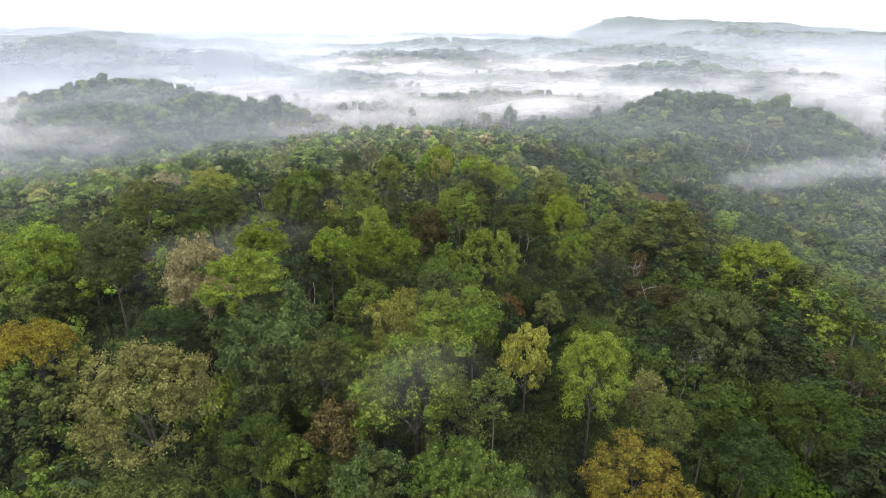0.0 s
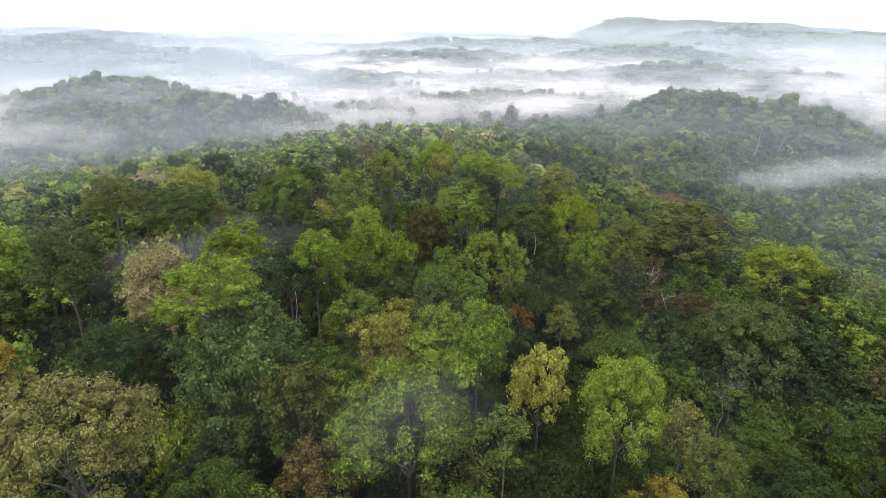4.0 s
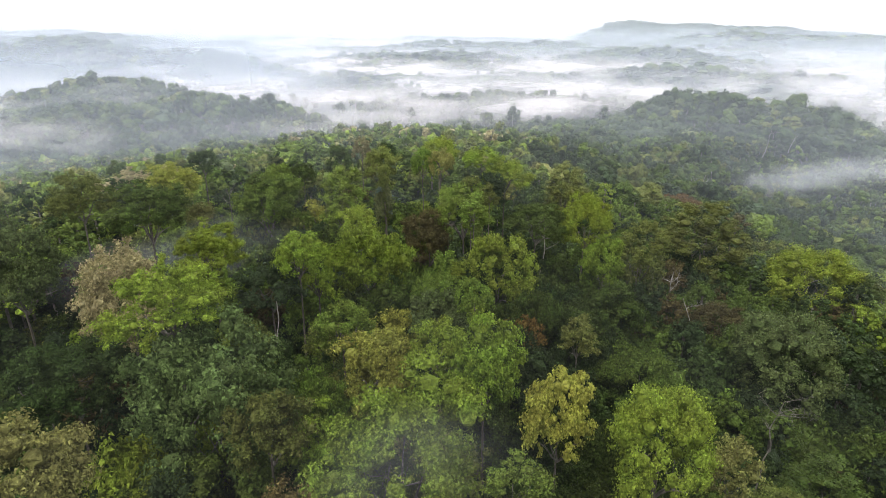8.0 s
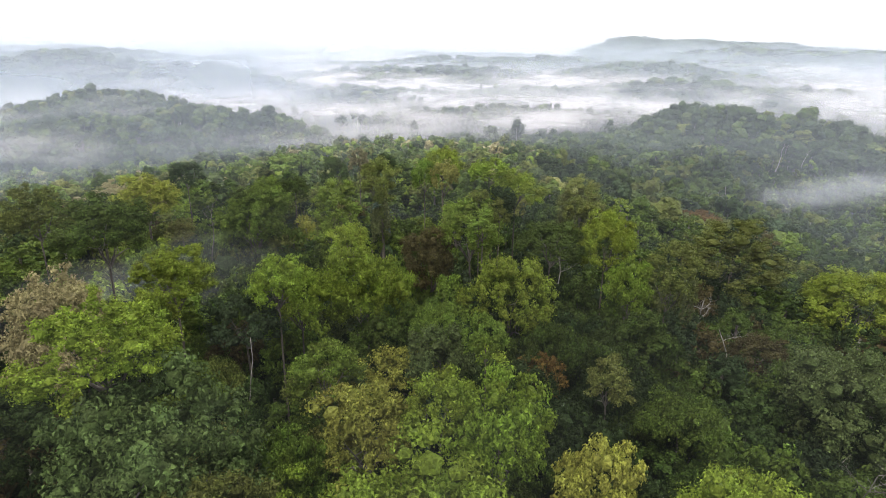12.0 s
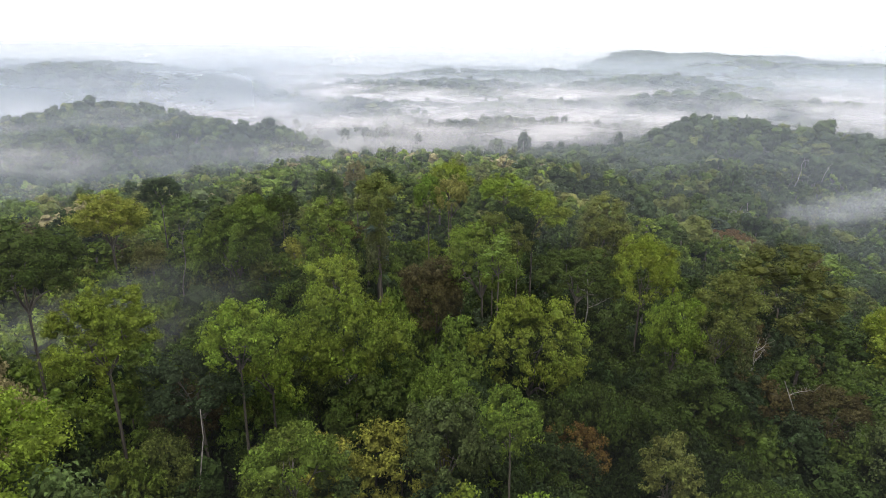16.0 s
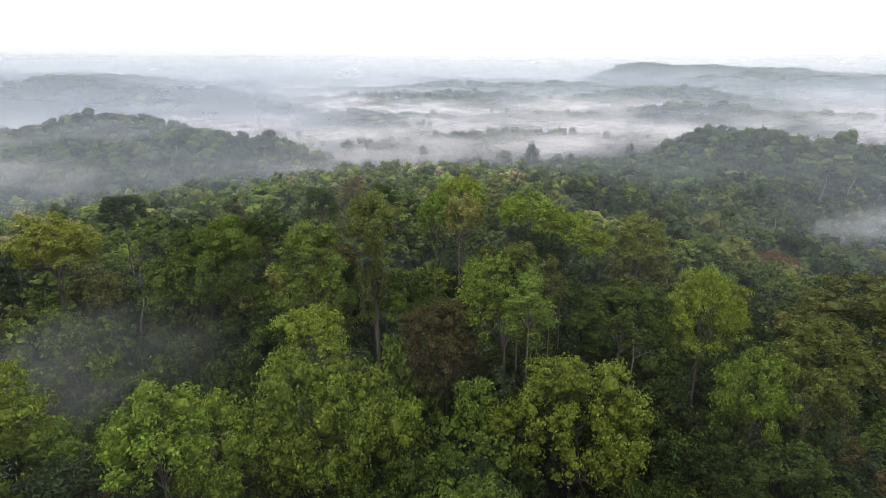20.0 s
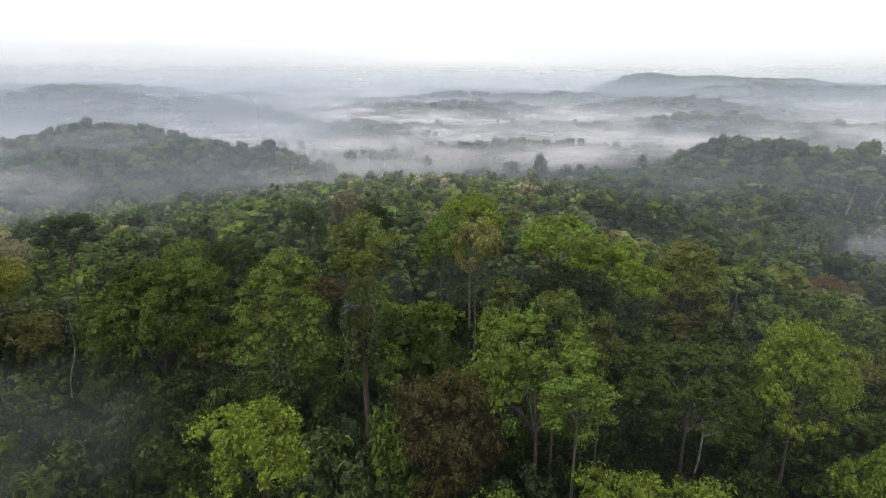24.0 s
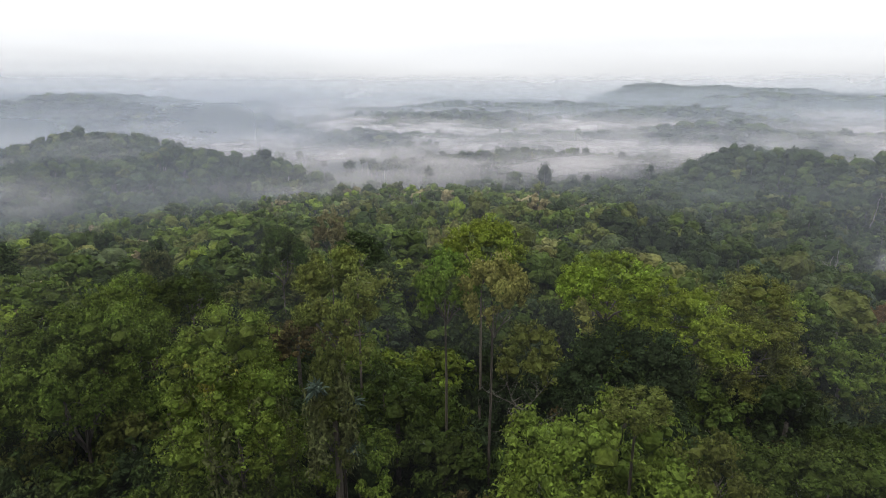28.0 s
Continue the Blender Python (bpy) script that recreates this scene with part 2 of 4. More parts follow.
def icosahedron():
    p = (1 + 5 ** 0.5) / 2
    base = [(-1, p, 0), (1, p, 0), (-1, -p, 0), (1, -p, 0)]
    v = np.array(base + [(c, a, b) for a, b, c in base] + [(b, c, a) for a, b, c in base], float)
    v = unit(v)
    d = np.linalg.norm(v[:, None] - v[None], axis=-1)
    near = d < 1.1
    f = [(i, j, k) for i in range(12) for j in range(i + 1, 12) for k in range(j + 1, 12) if near[i, j] and near[j, k] and near[i, k]]
    f = [(i, j, k) if np.dot(np.cross(v[j] - v[i], v[k] - v[i]), v[i]) > 0 else (i, k, j) for i, j, k in f]
    return v, np.array(f)


ICO_V, ICO_F = icosahedron()


def leaf_quads(rng, places, outward, size, spread=0.7, droop=0.45):
    """One pointed, slightly hanging leaf spray at each place: corners and quads."""
    n = len(places)
    normal = unit(outward + spread * rng.normal(size=(n, 3)))
    along = unit(np.cross(normal, rng.normal(size=(n, 3))))
    side = np.cross(normal, along)
    half = (size * rng.uniform(0.6, 1.35, n))[:, None]
    wide = half * rng.uniform(0.42, 0.7, n)[:, None]
    down = np.array([0, 0, -1.0]) * half * droop
    v = np.stack([places - along * half + down, places - side * wide + along * half * 0.1,
                  places + along * half + down, places + side * wide + along * half * 0.1], 1).reshape(-1, 3)
    return v, np.arange(4 * n).reshape(-1, 4)


def lobes_for(rng, shape, count):
    """Centres and radii of a crown's clumps: crown radius 1, crown height 1, its base at z = 0."""
    k = np.arange(count) + 0.5
    turn = k * 2.39996 + rng.uniform(0, 6.28) + rng.normal(0, 0.25, count)
    if shape == "dome":
        lean = np.arccos(1 - 1.5 * k / count)
        c = np.stack([np.sin(lean) * np.cos(turn) * 0.76, np.sin(lean) * np.sin(turn) * 0.76, 0.42 + np.cos(lean) * 0.42], 1)
        r = rng.uniform(0.18, 0.3, count)
    elif shape == "cauliflower":
        lean = np.arccos(1 - 1.55 * k / count)
        stretch = rng.uniform(0.6, 1.08, count)
        c = np.stack([np.sin(lean) * np.cos(turn) * 0.78 * stretch, np.sin(lean) * np.sin(turn) * 0.78 * stretch, 0.42 + np.cos(lean) * 0.42 * stretch], 1)
        r = rng.uniform(0.15, 0.3, count)
    elif shape == "column":
        z = rng.permutation(np.linspace(0.08, 0.86, count))
        wide = np.interp(z, [0, 0.3, 0.7, 0.9], [0.6, 0.72, 0.66, 0.25])
        c = np.stack([np.cos(turn) * wide, np.sin(turn) * wide, z], 1)
        r = rng.uniform(0.2, 0.36, count)
    elif shape == "umbrella":
        wide = np.sqrt(k / count) * 0.8
        c = np.stack([np.cos(turn) * wide, np.sin(turn) * wide, 0.74 - 0.38 * wide ** 2 + rng.normal(0, 0.06, count)], 1)
        r = rng.uniform(0.16, 0.27, count)
    else:  # ragged
        lean = np.arccos(1 - 1.5 * k / count)
        stretch = rng.uniform(0.55, 1.1, count)
        c = np.stack([np.sin(lean) * np.cos(turn) * 0.82 * stretch, np.sin(lean) * np.sin(turn) * 0.82 * stretch, 0.42 + np.cos(lean) * 0.44 * stretch], 1)
        r = rng.uniform(0.12, 0.24, count)
    if shape not in ("umbrella", "column"):
        c[:, :2] *= 1 + 0.16 * np.cos(2 * turn + rng.uniform(0, 6))[:, None]
    c += rng.normal(0, 0.05, c.shape)
    r = r * rng.uniform(0.65, 1.3, count)
    return c, r


ASPECT = {"dome": 1.7, "cauliflower": 1.7, "column": 2.9, "umbrella": 1.2, "ragged": 1.7}  # height of a crown mesh for radius 1


def crown_arrays(seed, shape, count, leaves, size, clump=1.0, flat=0.72, core=0.7, spread=0.55):
    """Corners and faces of one crown of clumps, each with leaves all round its upper side and a dense heart."""
    rng = np.random.default_rng(seed)
    c, r = lobes_for(rng, shape, count)
    r = r * clump
    c[:, :2] *= min(1.0, (1 - 0.95 * r.mean()) / 0.78)
    tall = ASPECT[shape]
    c[:, 2] *= tall
    middle = np.array([0, 0, 0.3 * tall])
    per = np.maximum(4, (leaves * (r / r.mean()) ** 2 / count)).astype(int)
    idx = np.repeat(np.arange(count), per)
    d = unit(rng.normal(size=(len(idx), 3)) + 0.75 * unit(c - middle)[idx] + np.array([0, 0, 0.6]))
    rad = r[idx] * (0.84 + 0.3 * rng.random(len(idx)) ** 1.8)
    places = c[idx] + d * rad[:, None] * np.array([1, 1, flat])
    lv, lq = leaf_quads(rng, places, d, size, spread)
    cv = (c[:, None] + ICO_V[None] * (r * core)[:, None, None] * np.array([1, 1, flat]) * rng.uniform(0.85, 1.1, (count, len(ICO_V), 1))).reshape(-1, 3)
    cf = (ICO_F[None] + len(ICO_V) * np.arange(count)[:, None, None]).reshape(-1, 3) + len(lv)
    return np.concatenate([lv, cv]), [lq, cf]


def tufted_arrays(seed, shape, boughs, tufts, leaves, size, clump, heart=0.44, spread=0.5):
    """Corners and faces of one crown in two orders of growth: boughs, and on each bough's upper side a few leafy tufts."""
    rng = np.random.default_rng(seed)
    c, r = lobes_for(rng, shape, boughs)
    r = np.clip(r * clump * 1.25, 0.1, 0.42)
    c[:, :2] *= min(1.0, (1 - 0.95 * r.mean()) / 0.78)
    tall = ASPECT[shape]
    c[:, 2] *= tall
    outward = unit(c - np.array([0, 0, 0.3 * tall]))
    own = np.repeat(np.arange(boughs), tufts)
    d = unit(rng.normal(size=(len(own), 3)) + 0.8 * outward[own] + np.array([0, 0, 0.55]))
    tc = c[own] + d * (r[own] * rng.uniform(0.5, 0.95, len(own)))[:, None] * np.array([1, 1, 0.85])
    tr = r[own] * rng.uniform(0.3, 0.62, len(own))
    per = np.maximum(5, leaves * (tr / tr.mean()) ** 2 / len(own)).astype(int)
    idx = np.repeat(np.arange(len(own)), per)
    ld = unit(rng.normal(size=(len(idx), 3)) + 0.5 * d[idx] + np.array([0, 0, 0.7]))
    places = tc[idx] + ld * (tr[idx] * (0.66 + 0.6 * rng.random(len(idx)) ** 1.4))[:, None] * np.array([1, 1, 0.8])
    lv, lq = leaf_quads(rng, places, ld, size, spread)
    bv = (c[:, None] + ICO_V[None] * (r * heart)[:, None, None] * np.array([1, 1, 0.85]) * rng.uniform(0.82, 1.15, (boughs, len(ICO_V), 1))).reshape(-1, 3)
    bf = (ICO_F[None] + len(ICO_V) * np.arange(boughs)[:, None, None]).reshape(-1, 3) + len(lv)
    tv = (tc[:, None] + ICO_V[None] * (tr * heart)[:, None, None] * np.array([1, 1, 0.8]) * rng.uniform(0.8, 1.15, (len(own), len(ICO_V), 1))).reshape(-1, 3)
    tf = (ICO_F[None] + len(ICO_V) * np.arange(len(own))[:, None, None]).reshape(-1, 3) + len(lv) + len(bv)
    v = np.concatenate([lv, bv, tv])
    v[:, :2] /= 0.93 * np.percentile(np.hypot(lv[:, 0], lv[:, 1]), 96)
    v[:, 2] += tall - np.percentile(lv[:, 2], 99.5)
    return v, [lq, np.concatenate([bf, tf])]


def tufted_crown(seed, shape, *numbers):
    """The mesh of one crown: outer leaves, and the plainer, slightly darker dense leaves inside."""
    v, (lq, inner) = tufted_arrays(seed, shape, *numbers)
    me = mesh_of("crown_" + shape, v, [lq, inner], LEAF)
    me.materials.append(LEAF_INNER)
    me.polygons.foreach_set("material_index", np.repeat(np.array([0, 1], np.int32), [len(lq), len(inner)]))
    return me


def tube(path, radii, sides=7, rng=None):
    """A tapered limb along a line of points."""
    path, radii = np.asarray(path, float), np.asarray(radii, float)
    ways = unit(np.gradient(path, axis=0))
    a = unit(np.cross(ways, np.array([0.31, 0.95, 0.05])))
    b = np.cross(ways, a)
    ang = np.linspace(0, 2 * math.pi, sides, endpoint=False)
    ring = np.cos(ang)[None, :, None] * a[:, None] + np.sin(ang)[None, :, None] * b[:, None]
    v = (path[:, None] + ring * radii[:, None, None]).reshape(-1, 3)
    n = len(path)
    i, j = np.meshgrid(np.arange(n - 1), np.arange(sides), indexing="ij")
    q = np.stack([i * sides + j, i * sides + (j + 1) % sides, (i + 1) * sides + (j + 1) % sides, (i + 1) * sides + j], -1).reshape(-1, 4)
    return v, q


def joined(pieces):
    """Several (corners, quads) as one."""
    vs, qs, at = [], [], 0
    for v, q in pieces:
        vs.append(v)
        qs.append(q + at)
        at += len(v)
    return np.concatenate(vs), np.concatenate(qs)


def limb_path(rng, start, way, length, bends=5, wander=0.18, lift=0.1):
    pts = [np.array(start, float)]
    way = unit(np.array(way, float))
    for _ in range(bends):
        way = unit(way + rng.normal(0, wander, 3) + np.array([0, 0, lift]))
        pts.append(pts[-1] + way * length / bends)
    return np.array(pts)


def trunk_mesh(seed, name="trunk"):
    """A trunk 1 high with root flare and a slight sway."""
    rng = np.random.default_rng(seed)
    z = np.array([-0.03, 0.02, 0.1, 0.3, 0.5, 0.7, 0.86, 1.0])
    wide = np.array([1.9, 1.4, 1.05, 0.95, 0.85, 0.75, 0.62, 0.45])
    sway = np.cumsum(rng.normal(0, 0.3, (8, 2)), axis=0)
    a = np.linspace(0, 2 * math.pi, 8, endpoint=False)
    v = np.stack([sway[:, :1] + wide[:, None] * np.cos(a), sway[:, 1:] + wide[:, None] * np.sin(a), np.repeat(z[:, None], 8, 1)], -1).reshape(-1, 3)
    i, j = np.meshgrid(np.arange(7), np.arange(8), indexing="ij")
    q = np.stack([i * 8 + j, i * 8 + (j + 1) % 8, (i + 1) * 8 + (j + 1) % 8, (i + 1) * 8 + j], -1).reshape(-1, 4)
    return mesh_of(name, v, [q], BARK, True)


def limb_mesh(seed):
    """One main limb with side branches, for a crown of radius 1."""
    rng = np.random.default_rng(seed)
    p = limb_path(rng, (0, 0, -0.15), (0.9, 0, 0.75), rng.uniform(0.75, 1.05))
    pieces = [tube(p, np.linspace(0.03, 0.006, len(p)), 5)]
    for m in (2, 3, 4):
        p2 = limb_path(rng, p[m], rng.normal(0, 1, 3) * [1, 1, 0.5] + [0.3, 0, 0.5], rng.uniform(0.25, 0.5), 3)
        pieces.append(tube(p2, np.linspace(0.012, 0.003, len(p2)), 4))
    v, q = joined(pieces)
    return mesh_of("limb", v, [q], BARK_GREY, True)


# ---- ground ----
g_u = np.linspace(-1, 1, 191)
g_axis = np.sinh(g_u * 4.4) / np.sinh(4.4) * 5200
g_x, g_y = np.meshgrid(g_axis, g_axis + 150, indexing="ij")
g_v = np.stack([g_x, g_y, ground(g_x, g_y)], -1).reshape(-1, 3)
g_n = len(g_axis)
g_i, g_j = np.meshgrid(np.arange(g_n - 1), np.arange(g_n - 1), indexing="ij")
g_q = np.stack([g_i * g_n + g_j, (g_i + 1) * g_n + g_j, (g_i + 1) * g_n + g_j + 1, g_i * g_n + g_j + 1], -1).reshape(-1, 4)
tagged(new("ground", mesh_of("ground", g_v, [g_q], FLOOR, True)), "dark leafy forest floor over rolling hills and valleys, crown shading in its colour", "ground", kind="structure")

# ---- trees ----
SHAPES = ("dome", "cauliflower", "column", "umbrella", "ragged")
CROWN_SIZES = {  # boughs, tufts on a bough, leaf sprays, size of a spray and of a bough, for crowns of growing width
    "small": (24, 5, 2900, 0.046, 1.1), "medium": (38, 6, 5000, 0.033, 0.95), "large": (66, 6, 10500, 0.022, 0.78), "plain": (20, 4, 2000, 0.05, 1.15)}
CROWNS = {(size, s): [tufted_crown(11 + 7 * k + 100 * i + n, s, n, t, m, z, c) for k in range(3)]
          for size, (n, t, m, z, c) in CROWN_SIZES.items() for i, s in enumerate(SHAPES)}
TRUNKS = [trunk_mesh(900 + k) for k in range(5)]
BOUGHS = [limb_mesh(950 + k) for k in range(6)]

GREENS = {
    "dark": (0.021, 0.034, 0.011), "deep": (0.027, 0.044, 0.01), "mid": (0.045, 0.068, 0.011), "fresh": (0.079, 0.114, 0.017),
    "bright": (0.13, 0.178, 0.02), "yellow": (0.182, 0.186, 0.034), "olive": (0.084, 0.098, 0.021), "pale": (0.225, 0.195, 0.09), "tan": (0.142, 0.146, 0.042),
    "brown": (0.056, 0.046, 0.015), "rust": (0.12, 0.074, 0.018), "grey": (0.06, 0.081, 0.024), "gold": (0.185, 0.16, 0.018), "blue": (0.037, 0.055, 0.024),
}
WORDS = {
    "dark": "dark green", "deep": "deep green", "mid": "mid-green", "fresh": "fresh green", "bright": "bright lime-green", "yellow": "yellow-green",
    "olive": "olive-green", "pale": "pale straw-coloured", "tan": "feathery olive-tan", "brown": "dull brown", "rust": "rusty orange-brown", "grey": "grey-green", "gold": "golden yellow", "blue": "bluish green",
}
FORMS = {
    "dome": "rainforest tree with a broad domed crown", "cauliflower": "rainforest tree with a billowing clumped crown",
    "column": "rainforest tree hung with vines to a tall narrow crown", "umbrella": "rainforest tree with a flat spreading crown",
    "ragged": "rainforest tree with a thin ragged crown",
}
taken = []  # x, y, radius of every tree that stands


def tree(x, y, top, radius, deep, shape, green, fine=True, turn=None, shade=1.0, words="", trunk_wide=None, boughs=True):
    """A single tree: its top at height top, its crown radius wide and deep high."""
    rng = random.Random(round(x * 131 + y * 17 + top))
    base = float(ground(x, y))
    turn = rng.uniform(0, 360) if turn is None else turn
    rx = radius * rng.uniform(0.95, 1.05)
    root = new("tree")
    root.matrix_world = pose(x, y, base - 0.3, 0, 0, turn)
    root.empty_display_size = 1.0
    low = top - deep - base + 0.3
    wide = trunk_wide or 0.022 * radius + 0.09
    kind = CROWNS[("small" if radius < 3.4 else "medium" if radius < (5.2 if boughs else 9) else "large") if fine else "plain", shape]
    crown = new("crown", kind[rng.randrange(len(kind))])
    crown.parent = root
    crown.location, crown.scale = (0, 0, low), (rx, radius, deep / ASPECT[shape])
    v = rng.uniform(0.88, 1.12) * shade
    crown.color = (*(min(1, c * v * rng.uniform(0.95, 1.05)) for c in GREENS[green]), 1)
    trunk = new("trunk", TRUNKS[rng.randrange(5)])
    trunk.parent = root
    trunk.scale = (wide, wide, max(3.0, low + deep * 0.35))
    for k in range(5 if boughs else 0):
        limb = new("limb", BOUGHS[(k + rng.randrange(2)) % 6])
        limb.parent = root
        limb.matrix_local = pose(0, 0, low + 0.1 * deep, 0, 0, 72 * k + rng.uniform(-20, 20)) @ Matrix.Diagonal((radius * 0.9, radius * 0.9, min(deep * 0.8, radius * 1.3), 1))
    taken.append((x, y, radius * (0.5 if boughs else 1.0)))
    return tagged(root, (WORDS[green] + " " + FORMS[shape] + words)[:110], "tree", "rainforest trees")


def climbers(root, strands, radius, high, low, seed):
    """Hanging vines round a crown, each a leafy strand of its own under its tree."""
    rng = np.random.default_rng(seed)
    for k in range(strands):
        a = 6.28 * k / strands + rng.uniform(-0.3, 0.3)
        n = 12
        z = np.linspace(high - rng.uniform(0, 2.0), low + rng.uniform(0, 4.0), n)
        out = radius * np.interp(np.linspace(0, 1, n), [0, 0.3, 1], [0.7, 1.0, 0.95]) + np.cumsum(rng.normal(0, 0.07, n))
        turn = a + np.cumsum(rng.normal(0, 0.03, n))
        path = np.stack([out * np.cos(turn), out * np.sin(turn), z], 1)
        sv, sq = tube(path, np.full(n, 0.05), 4)
        at = rng.random(220) * (n - 1)
        i = at.astype(int)
        mid = path[i] + (path[np.minimum(i + 1, n - 1)] - path[i]) * (at - i)[:, None] + rng.normal(0, 0.3, (220, 3))
        lv, lq = leaf_quads(rng, mid, mid * [1, 1, 0] / radius, 0.24, 0.7, 0.9)
        v, q = joined([(sv, sq), (lv, lq)])
        vine = new("climber", mesh_of("climber", v, [q], LEAF, False))
        vine.parent = root
        shade = rng.uniform(0.8, 1.3)
        vine.color = (0.075 * shade, 0.085 * shade, 0.03 * shade, 1)
    return root


def epiphytes(root, places, seed):
    """Grey-blue rosettes of long leaves perched on a trunk, each a part of its tree."""
    rng = np.random.default_rng(seed)
    for x, y, z, r in places:
        d = unit(rng.normal(size=(90, 3)) + [0, 0, 0.35])
        along = d * r * rng.uniform(0.5, 1.0, (90, 1))
        side = unit(np.cross(along, rng.normal(size=(90, 3)))) * 0.09
        foot = rng.normal(0, 0.12, (90, 3)) + [x, y, z]
        tip = foot + along - [0, 0, 0.25 * r]
        v = np.stack([foot, foot + along * 0.5 - side, tip, foot + along * 0.5 + side], 1).reshape(-1, 3)
        rosette = new("epiphyte", mesh_of("epiphyte", v, [np.arange(360).reshape(-1, 4)], LEAF))
        rosette.parent = root
        rosette.color = (0.062, 0.088, 0.066, 1)


def dead_tree(x, y, top, tall, thick, lean, seed, boughs, words, bark=BARK_PALE):
    """A leafless tree: a pale crooked stem and bare limbs, each a part of its own."""
    rng = np.random.default_rng(seed)
    root = new("dead_tree")
    base = top - tall
    root.matrix_world = pose(x, y, base)
    z = np.linspace(0, 1, 9)
    bend = np.cumsum(rng.normal(0, 0.022, (9, 2)), axis=0) * tall * np.minimum(1, z * 3)[:, None]
    path = np.column_stack([bend[:, 0] + lean[0] * z, bend[:, 1] + lean[1] * z, z * tall])
    v, q = tube(path, np.linspace(thick, thick * 0.35, 9), 7)
    stem = new("trunk", mesh_of("trunk", v, [q], bark, True))
    stem.parent = root
    for k in range(boughs):
        at = path[rng.integers(5, 9)]
        a = k * 2.4 + rng.uniform(-0.5, 0.5)
        p = limb_path(rng, at, (math.cos(a), math.sin(a), 0.35), tall * rng.uniform(0.14, 0.26), 6, 0.16, 0.08)
        pieces = [tube(p, np.linspace(thick * 0.36, thick * 0.07, len(p)), 5)]
        for m in range(1, len(p)):
            for _ in range(2):
                p2 = limb_path(rng, p[m], rng.normal(0, 1, 3) * [1, 1, 0.6] + [0, 0, 0.3], tall * rng.uniform(0.04, 0.1), 4, 0.2)
                pieces.append(tube(p2, np.linspace(thick * 0.14, thick * 0.05, len(p2)), 4))
        bv, bq = joined(pieces)
        bough = new("limb", mesh_of("limb", bv, [bq], bark, True))
        bough.parent = root
    taken.append((x, y, 3.0))
    return tagged(root, words, "dead tree", "dead trees")


dead_tree(51.0, 149.0, 39.5, 20, 0.2, (1.5, 0.0), 3, 4, "pale leaning dead tree with a few bare limbs")
dead_tree(51.2, 131.4, 39.8, 17, 0.16, (-0.8, 0.0), 4, 1, "thin crooked grey dead stem")
dead_tree(39.1, 85.5, 49.6, 18, 0.12, (0.8, 0.0), 5, 6, "bleached dead tree with bare spreading limbs", BARK_GREY)
dead_tree(-50.9, 160.9, 54.5, 13, 0.12, (0.6, 0.3), 6, 5, "grey dead tree forking above dark foliage", BARK_GREY)
dead_tree(1.5, 154.7, 54.9, 17, 0.1, (0.5, 0.0), 7, 14, "grey leafless tree with a dense twiggy crown", BARK_GREY)
dead_tree(24.4, 149.5, 49.0, 20, 0.2, (0.4, 0.0), 8, 2, "pale bare trunk in a dark gap")
for n, (x, y, top, tall, lean) in enumerate(((103, 326, 16, 17, 0.6), (112, 334, 14, 18, -0.8), (119, 330, 17, 19, 0.9), (126, 341, 14, 16, 1.4), (133, 338, 15, 18, 0.4),
                                             (142, 345, 15, 17, 1.6), (151, 352, 16, 19, -0.5), (238, 461, 22, 22, 2.2), (262, 470, 14, 13, 1.8))):
    dead_tree(x, y, top, tall, 0.32, (lean, 0.0), 20 + n, n % 3, "tall pale bare trunk rising from the misty valley side")
taken.append((126, 336, 26.0))
dead_tree(-24.0, 104.4, 51.8, 22, 0.13, (0.6, 0.0), 9, 0, "white dead trunk standing in the mist")

tree(-24.3, 101.2, 47.6, 3.2, 6.5, "dome", "deep")
# ---- the trees that stand out, from the near slope to the crest ----
tree(10.2, 128.0, 55.4, 6.8, 14.8, "dome", "bright", shade=0.88)
tree(-14.8, 127.1, 61.1, 3.5, 6.8, "cauliflower", "bright")
tree(-11.4, 117.4, 61.1, 6.3, 15.3, "cauliflower", "bright", shade=0.85)
tree(31.6, 149.6, 57.1, 5.6, 12.8, "dome", "bright")
tree(32.6, 136.5, 52.2, 4.5, 12.9, "cauliflower", "bright", shade=0.85)
tree(41.7, 143.7, 36.4, 5.8, 14.1, "cauliflower", "mid")
climbers(tree(40.6, 139.1, 54.5, 5.1, 14.3, "column", "olive"), 9, 4.6, 24.7, 12.7, 60)
tree(-0.9, 109.4, 55.5, 3.8, 8.6, "dome", "fresh", shade=1.2)
tree(-1.0, 103.4, 55.0, 4.1, 8.8, "cauliflower", "grey")
tree(4.6, 100.7, 58.1, 2.4, 6.4, "dome", "fresh", shade=1.2)
tree(6.1, 143.0, 62.7, 1.8, 2.2, "dome", "olive", shade=1.2)
tree(4.3, 142.2, 61.7, 6.4, 12.5, "dome", "fresh", shade=1.2)
tree(9.3, 140.7, 61.9, 2.2, 4.8, "cauliflower", "olive")
tree(5.9, 133.7, 61.5, 2.7, 5.6, "column", "fresh", shade=1.2)
tree(-2.9, 141.8, 56.7, 5.8, 14.1, "cauliflower", "brown", shade=1.2)
tree(-4.6, 168.8, 63.1, 3.3, 7.4, "dome", "fresh", shade=1.25)
tree(-0.2, 165.7, 63.8, 3.2, 8.2, "cauliflower", "tan", shade=1.3)
tree(-0.6, 182.2, 63.8, 4.5, 8.2, "dome", "bright", shade=1.15)
tree(9.1, 162.8, 64.8, 3.8, 6.2, "dome", "bright", shade=1.0)
tree(14.8, 162.3, 62.6, 5.3, 8.7, "cauliflower", "bright", shade=1.1)
tree(9.4, 157.0, 60.1, 5.3, 9.5, "dome", "dark")
